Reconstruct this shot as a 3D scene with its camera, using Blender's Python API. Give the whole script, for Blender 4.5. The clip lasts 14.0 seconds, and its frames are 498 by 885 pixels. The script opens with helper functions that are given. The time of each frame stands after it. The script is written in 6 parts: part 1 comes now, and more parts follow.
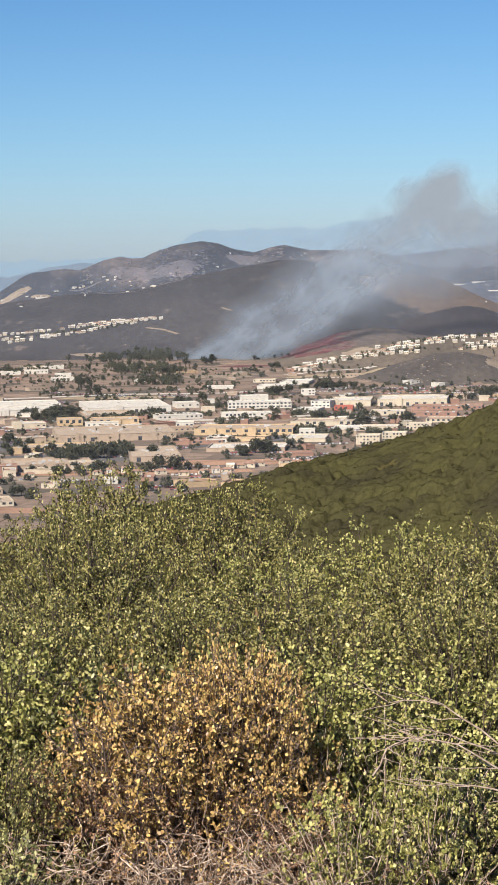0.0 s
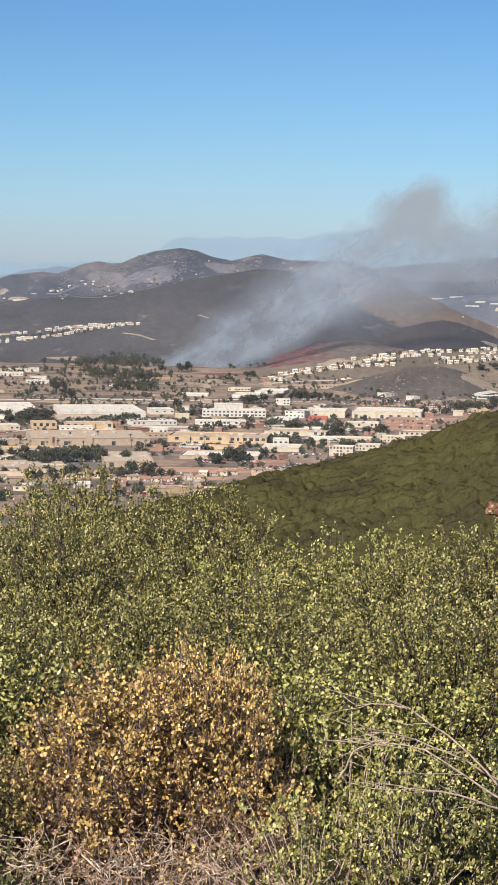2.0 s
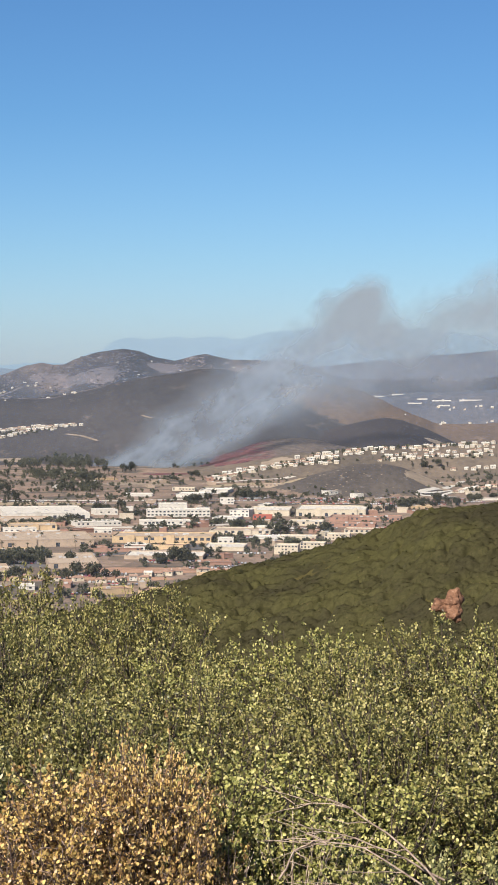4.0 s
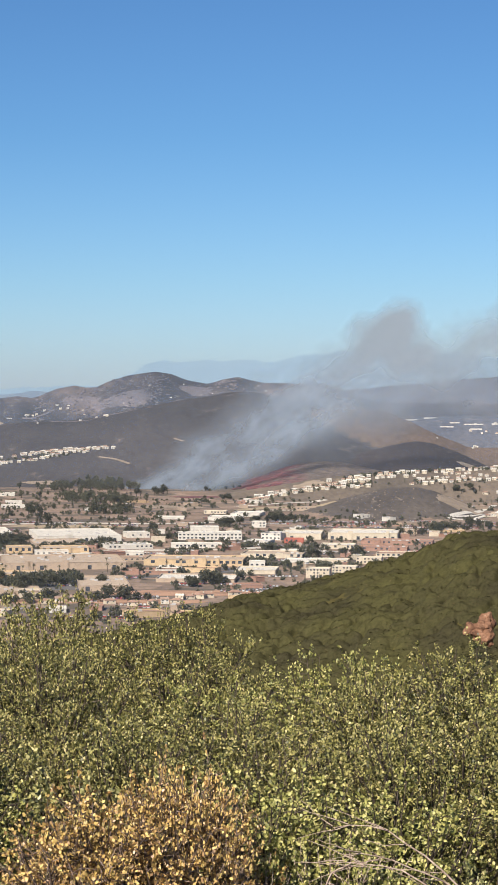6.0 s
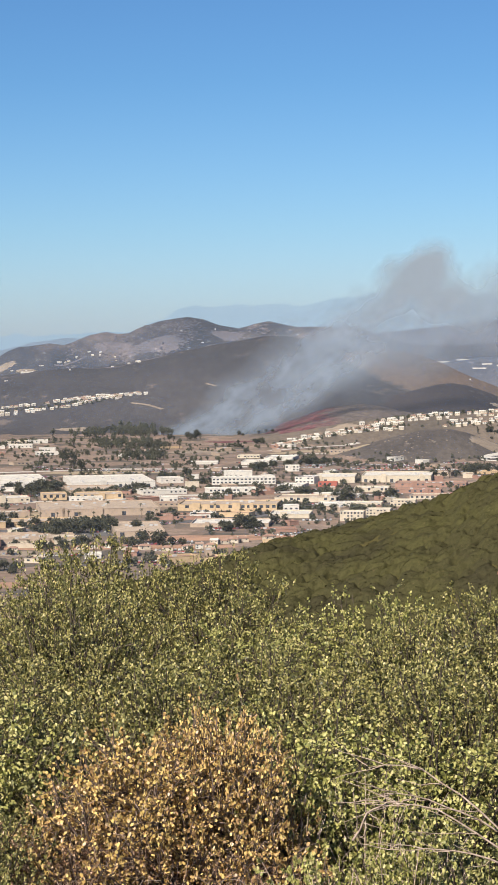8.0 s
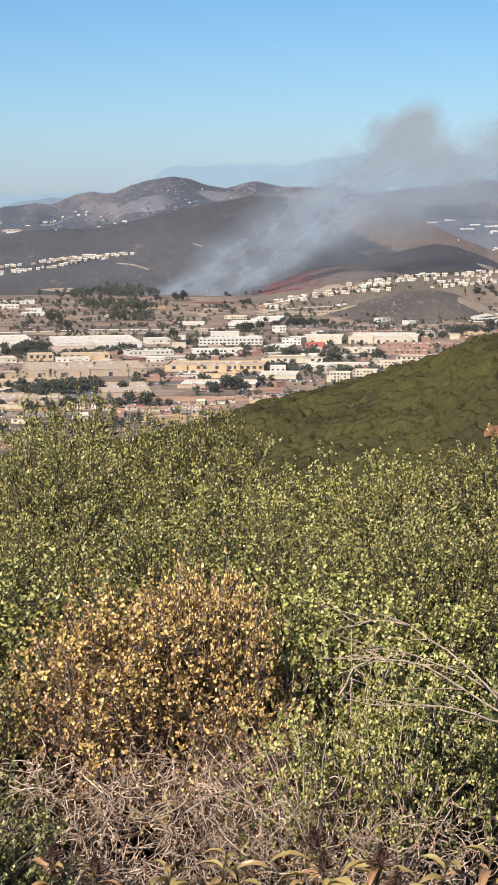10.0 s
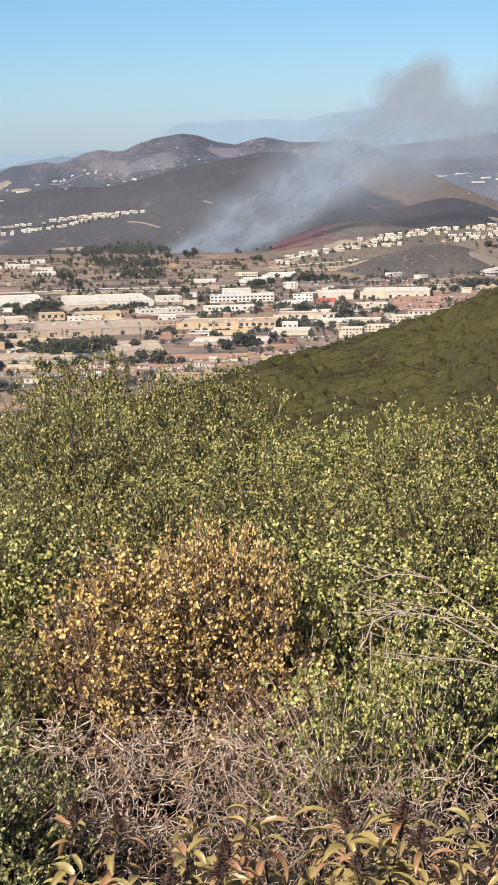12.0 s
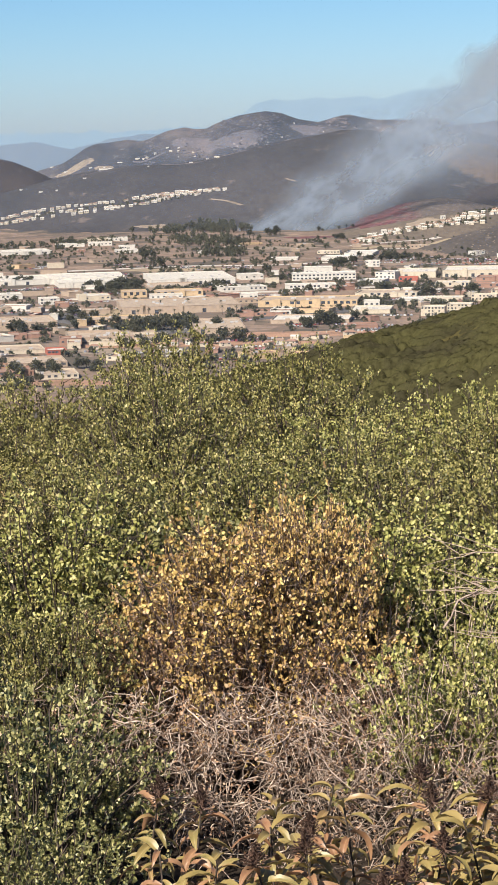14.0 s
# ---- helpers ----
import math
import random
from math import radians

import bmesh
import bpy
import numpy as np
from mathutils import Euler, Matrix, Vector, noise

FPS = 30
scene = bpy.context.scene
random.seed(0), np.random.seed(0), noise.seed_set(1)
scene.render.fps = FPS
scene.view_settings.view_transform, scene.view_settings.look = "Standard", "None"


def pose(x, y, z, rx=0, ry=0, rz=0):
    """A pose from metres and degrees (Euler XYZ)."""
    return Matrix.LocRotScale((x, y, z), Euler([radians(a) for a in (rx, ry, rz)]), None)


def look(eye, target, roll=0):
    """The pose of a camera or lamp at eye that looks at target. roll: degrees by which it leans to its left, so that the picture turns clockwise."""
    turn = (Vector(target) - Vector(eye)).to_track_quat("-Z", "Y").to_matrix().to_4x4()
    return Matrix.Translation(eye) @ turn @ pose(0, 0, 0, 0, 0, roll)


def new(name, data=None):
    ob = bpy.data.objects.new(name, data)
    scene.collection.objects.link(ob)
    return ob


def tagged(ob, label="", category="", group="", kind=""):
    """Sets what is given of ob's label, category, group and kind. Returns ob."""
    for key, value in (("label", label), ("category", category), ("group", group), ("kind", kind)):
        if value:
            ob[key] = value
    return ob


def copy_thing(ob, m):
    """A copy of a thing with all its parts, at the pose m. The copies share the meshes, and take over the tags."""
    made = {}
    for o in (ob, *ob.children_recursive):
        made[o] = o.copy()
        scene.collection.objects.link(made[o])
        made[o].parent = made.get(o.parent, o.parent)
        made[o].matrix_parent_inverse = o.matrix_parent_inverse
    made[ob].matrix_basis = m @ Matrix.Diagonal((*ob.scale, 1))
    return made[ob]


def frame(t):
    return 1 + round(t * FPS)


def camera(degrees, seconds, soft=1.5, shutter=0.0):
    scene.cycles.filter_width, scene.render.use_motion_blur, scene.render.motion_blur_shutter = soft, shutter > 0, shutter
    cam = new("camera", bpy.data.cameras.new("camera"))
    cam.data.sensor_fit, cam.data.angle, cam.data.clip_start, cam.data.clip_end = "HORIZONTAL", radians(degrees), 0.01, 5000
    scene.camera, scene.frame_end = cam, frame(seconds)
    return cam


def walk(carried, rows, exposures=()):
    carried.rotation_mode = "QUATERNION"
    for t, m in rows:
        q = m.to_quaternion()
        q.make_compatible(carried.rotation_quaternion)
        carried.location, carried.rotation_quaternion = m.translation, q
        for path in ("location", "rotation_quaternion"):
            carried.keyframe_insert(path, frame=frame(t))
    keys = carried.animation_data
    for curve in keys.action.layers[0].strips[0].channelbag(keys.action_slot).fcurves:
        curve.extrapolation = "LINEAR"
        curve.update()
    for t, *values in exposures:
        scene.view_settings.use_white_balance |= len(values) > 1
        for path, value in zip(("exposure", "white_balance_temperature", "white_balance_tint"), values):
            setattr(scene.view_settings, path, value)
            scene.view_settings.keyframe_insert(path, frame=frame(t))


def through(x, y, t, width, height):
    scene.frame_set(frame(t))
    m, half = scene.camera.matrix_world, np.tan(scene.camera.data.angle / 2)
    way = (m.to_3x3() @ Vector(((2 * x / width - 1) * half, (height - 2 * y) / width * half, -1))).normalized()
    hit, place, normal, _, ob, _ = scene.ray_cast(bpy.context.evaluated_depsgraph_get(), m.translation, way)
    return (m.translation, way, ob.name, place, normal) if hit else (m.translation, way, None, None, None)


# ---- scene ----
cam = camera(13.594, 14.0, soft=1.4)
PATH = [
    (0, look((-0.002, -0.007, 160.023), (-1.745, 99.592, 151.249), -0.968)),
    (0.5, look((0.019, -0.001, 160.007), (-0.650, 99.545, 150.517), -0.490)),
    (1, look((0.021, -0.016, 159.997), (0.483, 99.532, 150.510), -0.041)),
    (1.5, look((0.001, 0.003, 159.998), (0.287, 99.571, 150.720), 0.548)),
    (2, look((-0.004, 0.027, 159.991), (-0.476, 99.675, 151.622), 0.715)),
    (2.5, look((0.005, -0.000, 159.993), (-0.482, 99.739, 152.789), 0.426)),
    (3, look((0.015, -0.003, 159.992), (0.683, 99.820, 154.080), -0.106)),
    (3.2, look((0.020, -0.011, 159.996), (1.651, 99.834, 154.663), -0.198)),
    (5.3, look((-0.001, -0.098, 160.010), (2.175, 99.842, 157.304), 0.289)),
    (5.5, look((-0.003, -0.099, 160.010), (1.700, 99.850, 157.307), 0.331)),
    (6, look((-0.005, -0.094, 160.009), (0.634, 99.873, 157.501), 0.222)),
    (6.5, look((-0.000, -0.081, 160.006), (-0.000, 99.888, 157.533), -0.000)),
    (7, look((-0.001, -0.074, 160.007), (-0.452, 99.883, 157.099), -0.242)),
    (7.5, look((-0.001, -0.063, 160.005), (-0.762, 99.863, 156.230), -0.487)),
    (8, look((0.003, -0.050, 159.995), (-0.934, 99.812, 154.828), -0.563)),
    (8.5, look((0.011, -0.047, 159.991), (-0.786, 99.707, 153.020), -0.687)),
    (8.7, look((0.014, -0.039, 159.990), (-0.727, 99.665, 152.345), -0.672)),
    (10.8, look((-0.009, 0.076, 159.955), (-0.269, 99.211, 146.837), -0.406)),
    (11, look((-0.012, 0.076, 159.958), (-0.374, 99.202, 146.775), -0.487)),
    (11.5, look((-0.011, 0.080, 159.957), (-0.647, 99.190, 146.661), -0.880)),
    (12, look((-0.004, 0.087, 159.954), (-1.026, 99.119, 146.117), -1.281)),
    (12.5, look((-0.002, 0.082, 159.954), (-1.777, 98.926, 144.894), -1.534)),
    (13, look((-0.025, 0.057, 159.950), (-2.673, 98.697, 143.728), -1.643)),
    (13.5, look((-0.001, 0.090, 159.948), (-3.811, 98.686, 143.692), -1.606)),
    (14, look((-0.016, 0.110, 159.945), (-4.925, 98.887, 145.150), -1.262)),
]
walk(cam, PATH, ((0.0, 0.73), (8.5, 0.75), (11.0, 0.82), (14.0, 0.82)))

# light ---------------------------------------------------------------
SUN_ELEVATION, SUN_BEARING = 41.0, -147.0   # degrees; the bearing counts to the right of straight ahead
world = bpy.data.worlds.new("sky")
scene.world = world
world.use_nodes = True
wn = world.node_tree
wn.nodes.clear()
sky = wn.nodes.new("ShaderNodeTexSky")
sky.sky_type = "NISHITA"
sky.sun_disc = False
sky.sun_elevation = radians(SUN_ELEVATION)
sky.sun_rotation = radians(SUN_BEARING)
sky.altitude = 300
sky.air_density, sky.dust_density, sky.ozone_density = 1.0, 0.3, 3.0
back = wn.nodes.new("ShaderNodeBackground")
back.inputs["Strength"].default_value = 0.094
wout = wn.nodes.new("ShaderNodeOutputWorld")
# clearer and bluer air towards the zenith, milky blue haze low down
coord = wn.nodes.new("ShaderNodeTexCoord")
split = wn.nodes.new("ShaderNodeSeparateXYZ")
wn.links.new(coord.outputs["Generated"], split.inputs[0])
tint = wn.nodes.new("ShaderNodeValToRGB")
for e, (p, c) in zip((tint.color_ramp.elements[0], tint.color_ramp.elements[1], tint.color_ramp.elements.new(0.05), tint.color_ramp.elements.new(0.10), tint.color_ramp.elements.new(0.9)), ((0.0, (0.435, 0.545, 0.79)), (0.3, (0.262, 0.475, 0.645)), (0.05, (0.37, 0.52, 0.72)), (0.12, (0.29, 0.462, 0.65)), (0.9, (0.10, 0.17, 0.26)))):
    e.position, e.color = p, (*c, 1)
wn.links.new(split.outputs[2], tint.inputs[0])
air = wn.nodes.new("ShaderNodeMix")
air.data_type, air.blend_type = "RGBA", "MULTIPLY"
air.inputs[0].default_value = 1.0
wn.links.new(sky.outputs[0], air.inputs[6])
wn.links.new(tint.outputs[0], air.inputs[7])
wn.links.new(air.outputs[2], back.inputs[0])
wn.links.new(back.outputs[0], wout.inputs[0])

sun_data = bpy.data.lights.new("sun", "SUN")
sun_data.energy, sun_data.angle, sun_data.color = 5.0, radians(0.55), (1.0, 0.91, 0.77)
sun = new("sun", sun_data)
sb, se = radians(SUN_BEARING), radians(SUN_ELEVATION)
sun.matrix_world = look((0, 0, 400), (-300 * math.sin(sb) * math.cos(se), -300 * math.cos(sb) * math.cos(se), 400 - 300 * math.sin(se)))

# terrain -------------------------------------------------------------
EYE_Z = 160.0


def lattice(n, m, seed):
    return np.random.RandomState(seed).rand(n, m)


LAT = lattice(256, 256, 5)


def vnoise(x, y):
    """Smooth value noise on a plane, 0 to 1."""
    x, y = np.asarray(x, float), np.asarray(y, float)
    i, j = np.floor(x).astype(int), np.floor(y).astype(int)
    u, v = x - i, y - j
    u, v = u * u * (3 - 2 * u), v * v * (3 - 2 * v)
    a, b = LAT[i % 256, j % 256], LAT[(i + 1) % 256, j % 256]
    c, d = LAT[i % 256, (j + 1) % 256], LAT[(i + 1) % 256, (j + 1) % 256]
    return (a * (1 - u) + b * u) * (1 - v) + (c * (1 - u) + d * u) * v


def fbm(x, y, octaves=4):
    s, a, t = 0.0, 1.0, 0.0
    for k in range(octaves):
        s = s + a * vnoise(x * 2 ** k + 17.3 * k, y * 2 ** k + 9.1 * k)
        t, a = t + a, a * 0.5
    return s / t


# ridges: distance of the crest, half width towards the eye and beyond it, roughness, then (bearing, crest height)
RIDGES = {
    "spur": (430, 260, 330, 1.1, (-9.88, 64, -7.74, 83, -4.51, 103.5, -2.96, 108.5, -1.72, 111.6, -0.95, 113.2, 0.05, 115.0, 1.14, 116.8, 1.91, 118.5, 2.84, 120.3, 3.46, 121.6, 4.23, 123.1, 5.01, 124.6, 5.31, 125.9, 6.08, 128.1, 6.54, 129.3, 7.31, 130.2, 7.77, 130.8, 10.11, 133.5)),
    "low_mound": (2800, 330, 140, 2.0, (-0.02, -20, 0.91, -9, 1.7, 0, 2.83, 13, 3.45, 22, 4.22, 30.5, 4.99, 31.5, 5.45, 27, 6.07, 14, 6.9, -4)),
    "house_terrace": (3200, 330, 170, 1.5, (-2.18, -3, -0.33, 0, 0.14, 5, 1.22, 15, 2.46, 27, 4.01, 34, 5.55, 38, 6.77, 41, 8.60, 46)),
    "fire_ridge": (3400, 260, 300, 3.0, (-1.57, -12, -0.64, -3, -0.02, 4, 0.60, 19, 1.33, 35, 1.84, 42, 2.46, 45, 3.08, 41, 4.01, 29)),
    "dark_mound": (3750, 470, 250, 1.5, (1.84, 5, 2.77, 35, 3.39, 48, 4.01, 58, 4.62, 67, 5.01, 70, 5.44, 66, 6.06, 51, 6.37, 42, 6.9, 26, 7.69, 10)),
    "brown_hill": (4050, 330, 300, 6.0, (0.60, 75, 1.53, 108, 2.46, 128, 3.08, 132, 3.70, 124, 4.31, 113, 4.93, 95, 5.54, 76, 6.31, 52)),
    "mid_ridge": (4200, 1000, 300, 3.0, (-9.83, 40, -7.71, 78, -6.80, 87, -6.03, 93, -5.27, 96, -4.50, 99, -3.73, 107, -2.95, 119, -2.18, 130, -1.56, 139, -0.94, 146, -0.17, 155, 0.45, 157, 1.22, 148, 2.46, 120, 3.70, 79, 4.93, 33, 6.16, -7, 7.38, -29)),
    "left_hill": (4400, 300, 300, 4.0, (-13.10, 120, -11.32, 123, -10.43, 121, -9.53, 115, -9.08, 107, -8.55, 90, -8.02, 69)),
    "far_slope": (4420, 360, 300, 3.0, (3.08, -4, 3.85, 56, 4.62, 99, 5.54, 107, 7.07, 110, 10.10, 122)),
    "peak_range": (4700, 420, 300, 6.0, (-8.47, 80, -7.71, 96, -7.41, 111, -7.10, 127, -6.80, 137, -5.95, 144, -5.57, 139, -5.26, 148, -4.88, 163, -4.42, 171, -4.11, 166, -3.80, 167, -3.54, 178, -2.95, 192, -2.18, 200, -1.79, 196, -1.33, 182, -0.79, 175, 0.06, 189, 0.76, 177, 2.46, 175, 3.08, 154, 4.00, 131)),
    "smoky_range": (4800, 300, 200, 4.0, (2.46, 144, 3.08, 161, 4.00, 168, 4.93, 176, 5.85, 185, 6.79, 191, 10.09, 214)),
}


def height(az, r, cover=False):
    """Height of the ground at a bearing (degrees, to the right of straight ahead) and a distance; with cover, also which ridge it is."""
    az, r = np.broadcast_arrays(np.asarray(az, float), np.asarray(r, float))
    a = np.radians(az)
    x, y = r * np.sin(a), r * np.cos(a)
    side = np.abs(az)
    # the hill that the eye stands on, falling to the plain
    own = np.where(r < 3.2, EYE_Z - 1.62 - 0.06 * r, EYE_Z - 1.81 - 0.05 * (r - 3.2))
    own = np.where(r > 11.5, EYE_Z - 2.225 - 0.22 * (r - 11.5) - 0.0001 * np.clip(r - 11.5, 0, 200) ** 2, own)
    own = np.where(side > 60, np.maximum(own, EYE_Z - 1.7 - 0.07 * r), own)
    own = np.where(side > 60, EYE_Z - 1.7 - 0.07 * r * np.clip((100 - side) / 40, -0.3, 1), own)
    plain = np.clip((r - 3000) / 1500, 0, 1) * 8 + 0.8 * (fbm(x / 160, y / 160, 2) - 0.5)
    h = np.maximum(own, plain)
    which = np.where(own > plain, -2, -1)
    edge = 9.0 * (fbm(x / 30 + 40, y / 55, 3) - 0.5)
    for k, (crest, near, far, rough, pts) in enumerate(RIDGES.values()):
        bear, top = np.array(pts[0::2]), np.array(pts[1::2])
        z = np.interp(az, bear, top, left=-40, right=top[-1])
        d = (r - crest) / np.where(r < crest, near, far)
        fall = np.clip(1 - np.abs(d), 0, 1)
        fall = fall * fall * (3 - 2 * fall) * 0.6 + fall * 0.4
        low = -12.0 if crest > 1000 else 60.0
        body = low + (z - low) * fall
        grain = rough * 2.2 * (fbm(x / (crest * 0.022), y / (crest * 0.035), 4) - 0.5)
        body = body + grain * np.clip(fall * 1.5, 0, 1) * np.where(r < crest, 1, 1)
        body = np.where((np.abs(d) < 1) & (side < 60), body, -50)
        which = np.where(body + edge * min(1.0, crest / 2500) > h, k, which)
        h = np.maximum(h, body)
    return (h, which) if cover else h


def ground_z(x, y):
    return float(height(math.degrees(math.atan2(x, y)), math.hypot(x, y)))


# end terrain ---------------------------------------------------------


# building helpers ----------------------------------------------------
def mesh_of(name, verts, faces, material=None, smooth=False):
    me = bpy.data.meshes.new(name)
    me.from_pydata([tuple(v) for v in verts], [], [tuple(f) for f in faces])
    if material:
        me.materials.append(material)
    if smooth:
        me.polygons.foreach_set("use_smooth", [True] * len(me.polygons))
    me.update()
    return me


def quads_of(name, co, quads, material, smooth=False, tris=False):
    """A mesh from arrays of corners and of faces with one count of corners."""
    k = quads.shape[1]
    me = bpy.data.meshes.new(name)
    me.vertices.add(len(co))
    me.vertices.foreach_set("co", np.ascontiguousarray(co, np.float32).ravel())
    me.loops.add(quads.size)
    me.loops.foreach_set("vertex_index", np.ascontiguousarray(quads, np.int32).ravel())
    me.polygons.add(len(quads))
    me.polygons.foreach_set("loop_start", np.arange(0, quads.size, k, dtype=np.int32))
    me.polygons.foreach_set("loop_total", np.full(len(quads), k, np.int32))
    if smooth:
        me.polygons.foreach_set("use_smooth", np.ones(len(quads), bool))
    me.materials.append(material)
    me.update(calc_edges=True)
    me.validate()
    return me


def part(name, data, parent, label="", m=None):
    ob = new(name, data)
    ob.parent = parent
    if m is not None:
        ob.matrix_basis = m
    if label:
        tagged(ob, label)
    return ob


def thing(name, label, category, group="", m=None, data=None, kind=""):
    ob = new(name, data)
    if m is not None:
        ob.matrix_basis = m
    return tagged(ob, label, category, group, kind)


BOX = [(0, 1, 3, 2), (4, 6, 7, 5), (0, 4, 5, 1), (2, 3, 7, 6), (0, 2, 6, 4), (1, 5, 7, 3)]


def box_mesh(name, x0, x1, y0, y1, z0, z1, material):
    v = [(x, y, z) for x in (x0, x1) for y in (y0, y1) for z in (z0, z1)]
    return mesh_of(name, v, BOX, material)


def boxes_mesh(name, list_of, material):
    v, f = [], []
    for x0, x1, y0, y1, z0, z1 in list_of:
        k = len(v)
        v += [(x, y, z) for x in (x0, x1) for y in (y0, y1) for z in (z0, z1)]
        f += [tuple(i + k for i in q) for q in BOX]
    return mesh_of(name, v, f, material)


def ring_mesh(name, x0, x1, y0, y1, z0, z1, t, material):
    """Four walls in one piece, t thick, open above."""
    v = []
    for z in (z0, z1):
        v += [(x0, y0, z), (x1, y0, z), (x1, y1, z), (x0, y1, z), (x0 + t, y0 + t, z), (x1 - t, y0 + t, z), (x1 - t, y1 - t, z), (x0 + t, y1 - t, z)]
    f = []
    for k in range(4):
        n = (k + 1) % 4
        f += [(k, n, n + 8, k + 8), (n + 4, k + 4, k + 12, n + 12), (k + 8, n + 8, n + 12, k + 12), (n, k, k + 4, n + 4)]
    return mesh_of(name, v, f, material)


# materials -----------------------------------------------------------
class Nodes:
    def __init__(self, name):
        self.mat = bpy.data.materials.new(name)
        self.mat.use_nodes = True
        self.t = self.mat.node_tree
        self.t.nodes.clear()
        self.out = self.t.nodes.new("ShaderNodeOutputMaterial")

    def add(self, kind, **values):
        n = self.t.nodes.new("ShaderNode" + kind)
        for k, v in values.items():
            if k.startswith("in_"):
                n.inputs[k[3:].replace("_", " ")].default_value = v
        return n

    def link(self, a, b):
        self.t.links.new(a, b)

    def noise(self, scale, detail=4.0, vector=None, rough=0.55):
        n = self.add("TexNoise")
        n.inputs["Scale"].default_value = scale
        n.inputs["Detail"].default_value = detail
        n.inputs["Roughness"].default_value = rough
        if vector is not None:
            self.link(vector, n.inputs["Vector"])
        return n.outputs[0]

    def ramp(self, fac, stops):
        n = self.t.nodes.new("ShaderNodeValToRGB")
        el = n.color_ramp.elements
        while len(el) < len(stops):
            el.new(0.5)
        for e, (p, c) in zip(el, stops):
            e.position, e.color = p, (*c, 1)
        self.link(fac, n.inputs[0])
        return n.outputs[0]

    def mix(self, fac, a, b, blend="MIX"):
        n = self.t.nodes.new("ShaderNodeMix")
        n.data_type, n.blend_type = "RGBA", blend
        for sock, v in ((n.inputs[0], fac), (n.inputs[6], a), (n.inputs[7], b)):
            if hasattr(v, "node"):
                self.link(v, sock)
            elif isinstance(v, (int, float)):
                sock.default_value = v
            else:
                sock.default_value = (*v, 1)
        return n.outputs[2]

    def math(self, op, a, b=0.0, clamp=False):
        n = self.t.nodes.new("ShaderNodeMath")
        n.operation, n.use_clamp = op, clamp
        for sock, v in ((n.inputs[0], a), (n.inputs[1], b)):
            if hasattr(v, "node"):
                self.link(v, sock)
            else:
                sock.default_value = v
        return n.outputs[0]

    def bump(self, fac, strength, distance):
        n = self.t.nodes.new("ShaderNodeBump")
        n.inputs["Strength"].default_value = strength
        n.inputs["Distance"].default_value = distance
        self.link(fac, n.inputs["Height"])
        return n.outputs[0]

    def surface(self, colour, rough=0.8, normal=None, metal=0.0, spec=0.3):
        p = self.t.nodes.new("ShaderNodeBsdfPrincipled")
        if hasattr(colour, "node"):
            self.link(colour, p.inputs["Base Color"])
        else:
            p.inputs["Base Color"].default_value = (*colour, 1)
        p.inputs["Roughness"].default_value = rough
        p.inputs["Metallic"].default_value = metal
        p.inputs["Specular IOR Level"].default_value = spec
        if normal is not None:
            self.link(normal, p.inputs["Normal"])
        self.link(p.outputs[0], self.out.inputs[0])
        return self.mat

    def where(self):
        return self.t.nodes.new("ShaderNodeNewGeometry").outputs["Position"]

    def local(self):
        return self.t.nodes.new("ShaderNodeTexCoord").outputs["Object"]

    def chance(self):
        return self.t.nodes.new("ShaderNodeObjectInfo").outputs["Random"]

    def island(self):
        return self.t.nodes.new("ShaderNodeNewGeometry").outputs["Random Per Island"]


def worn_paint(name, colour, rough=0.75, spread=0.12, scale=0.25):
    """Painted or rendered wall: large weather stains, fine grain, and a shade of its own for each building."""
    n = Nodes(name)
    pos = n.where()
    big = n.noise(scale, 5, pos)
    fine = n.noise(scale * 14, 3, pos)
    dark = tuple(c * (1 - 2.2 * spread) for c in colour)
    lite = tuple(min(c * (1 + spread), 0.9) for c in colour)
    c = n.ramp(big, [(0.3, dark), (0.5, colour), (0.7, lite)])
    c = n.mix(n.math("MULTIPLY", n.chance(), 0.3), c, dark)
    c = n.mix(0.25, c, n.ramp(fine, [(0.35, dark), (0.65, lite)]))
    return n.surface(c, rough, n.bump(fine, 0.2, 0.02))


def leaf_material(name, stops, gloss=0.5, through=0.07):
    """Leaves, each with a tint of its own, lit through from behind."""
    n = Nodes(name)
    c = n.ramp(n.island(), stops)
    patch = n.noise(2.2, 3, n.where())
    c = n.mix(n.ramp(patch, [(0.38, (0.0, 0.0, 0.0)), (0.62, (0.7, 0.7, 0.7))]), c, n.mix(1.0, c, (0.72, 0.7, 0.6), "MULTIPLY"))
    p = n.t.nodes.new("ShaderNodeBsdfPrincipled")
    n.link(c, p.inputs["Base Color"])
    p.inputs["Roughness"].default_value = gloss
    p.inputs["Specular IOR Level"].default_value = 0.4
    tr = n.t.nodes.new("ShaderNodeBsdfTranslucent")
    n.link(n.mix(1.0, c, (1.0, 0.95, 0.5), "MULTIPLY"), tr.inputs[0])
    m = n.t.nodes.new("ShaderNodeMixShader")
    m.inputs[0].default_value = through
    n.link(p.outputs[0], m.inputs[1])
    n.link(tr.outputs[0], m.inputs[2])
    n.link(m.outputs[0], n.out.inputs[0])
    return n.mat


def bark_material(name, a, b):
    n = Nodes(name)
    g = n.noise(60, 4, n.where())
    c = n.mix(n.island(), n.ramp(g, [(0.3, a), (0.7, b)]), a)
    return n.surface(c, 0.85, n.bump(g, 0.4, 0.004))


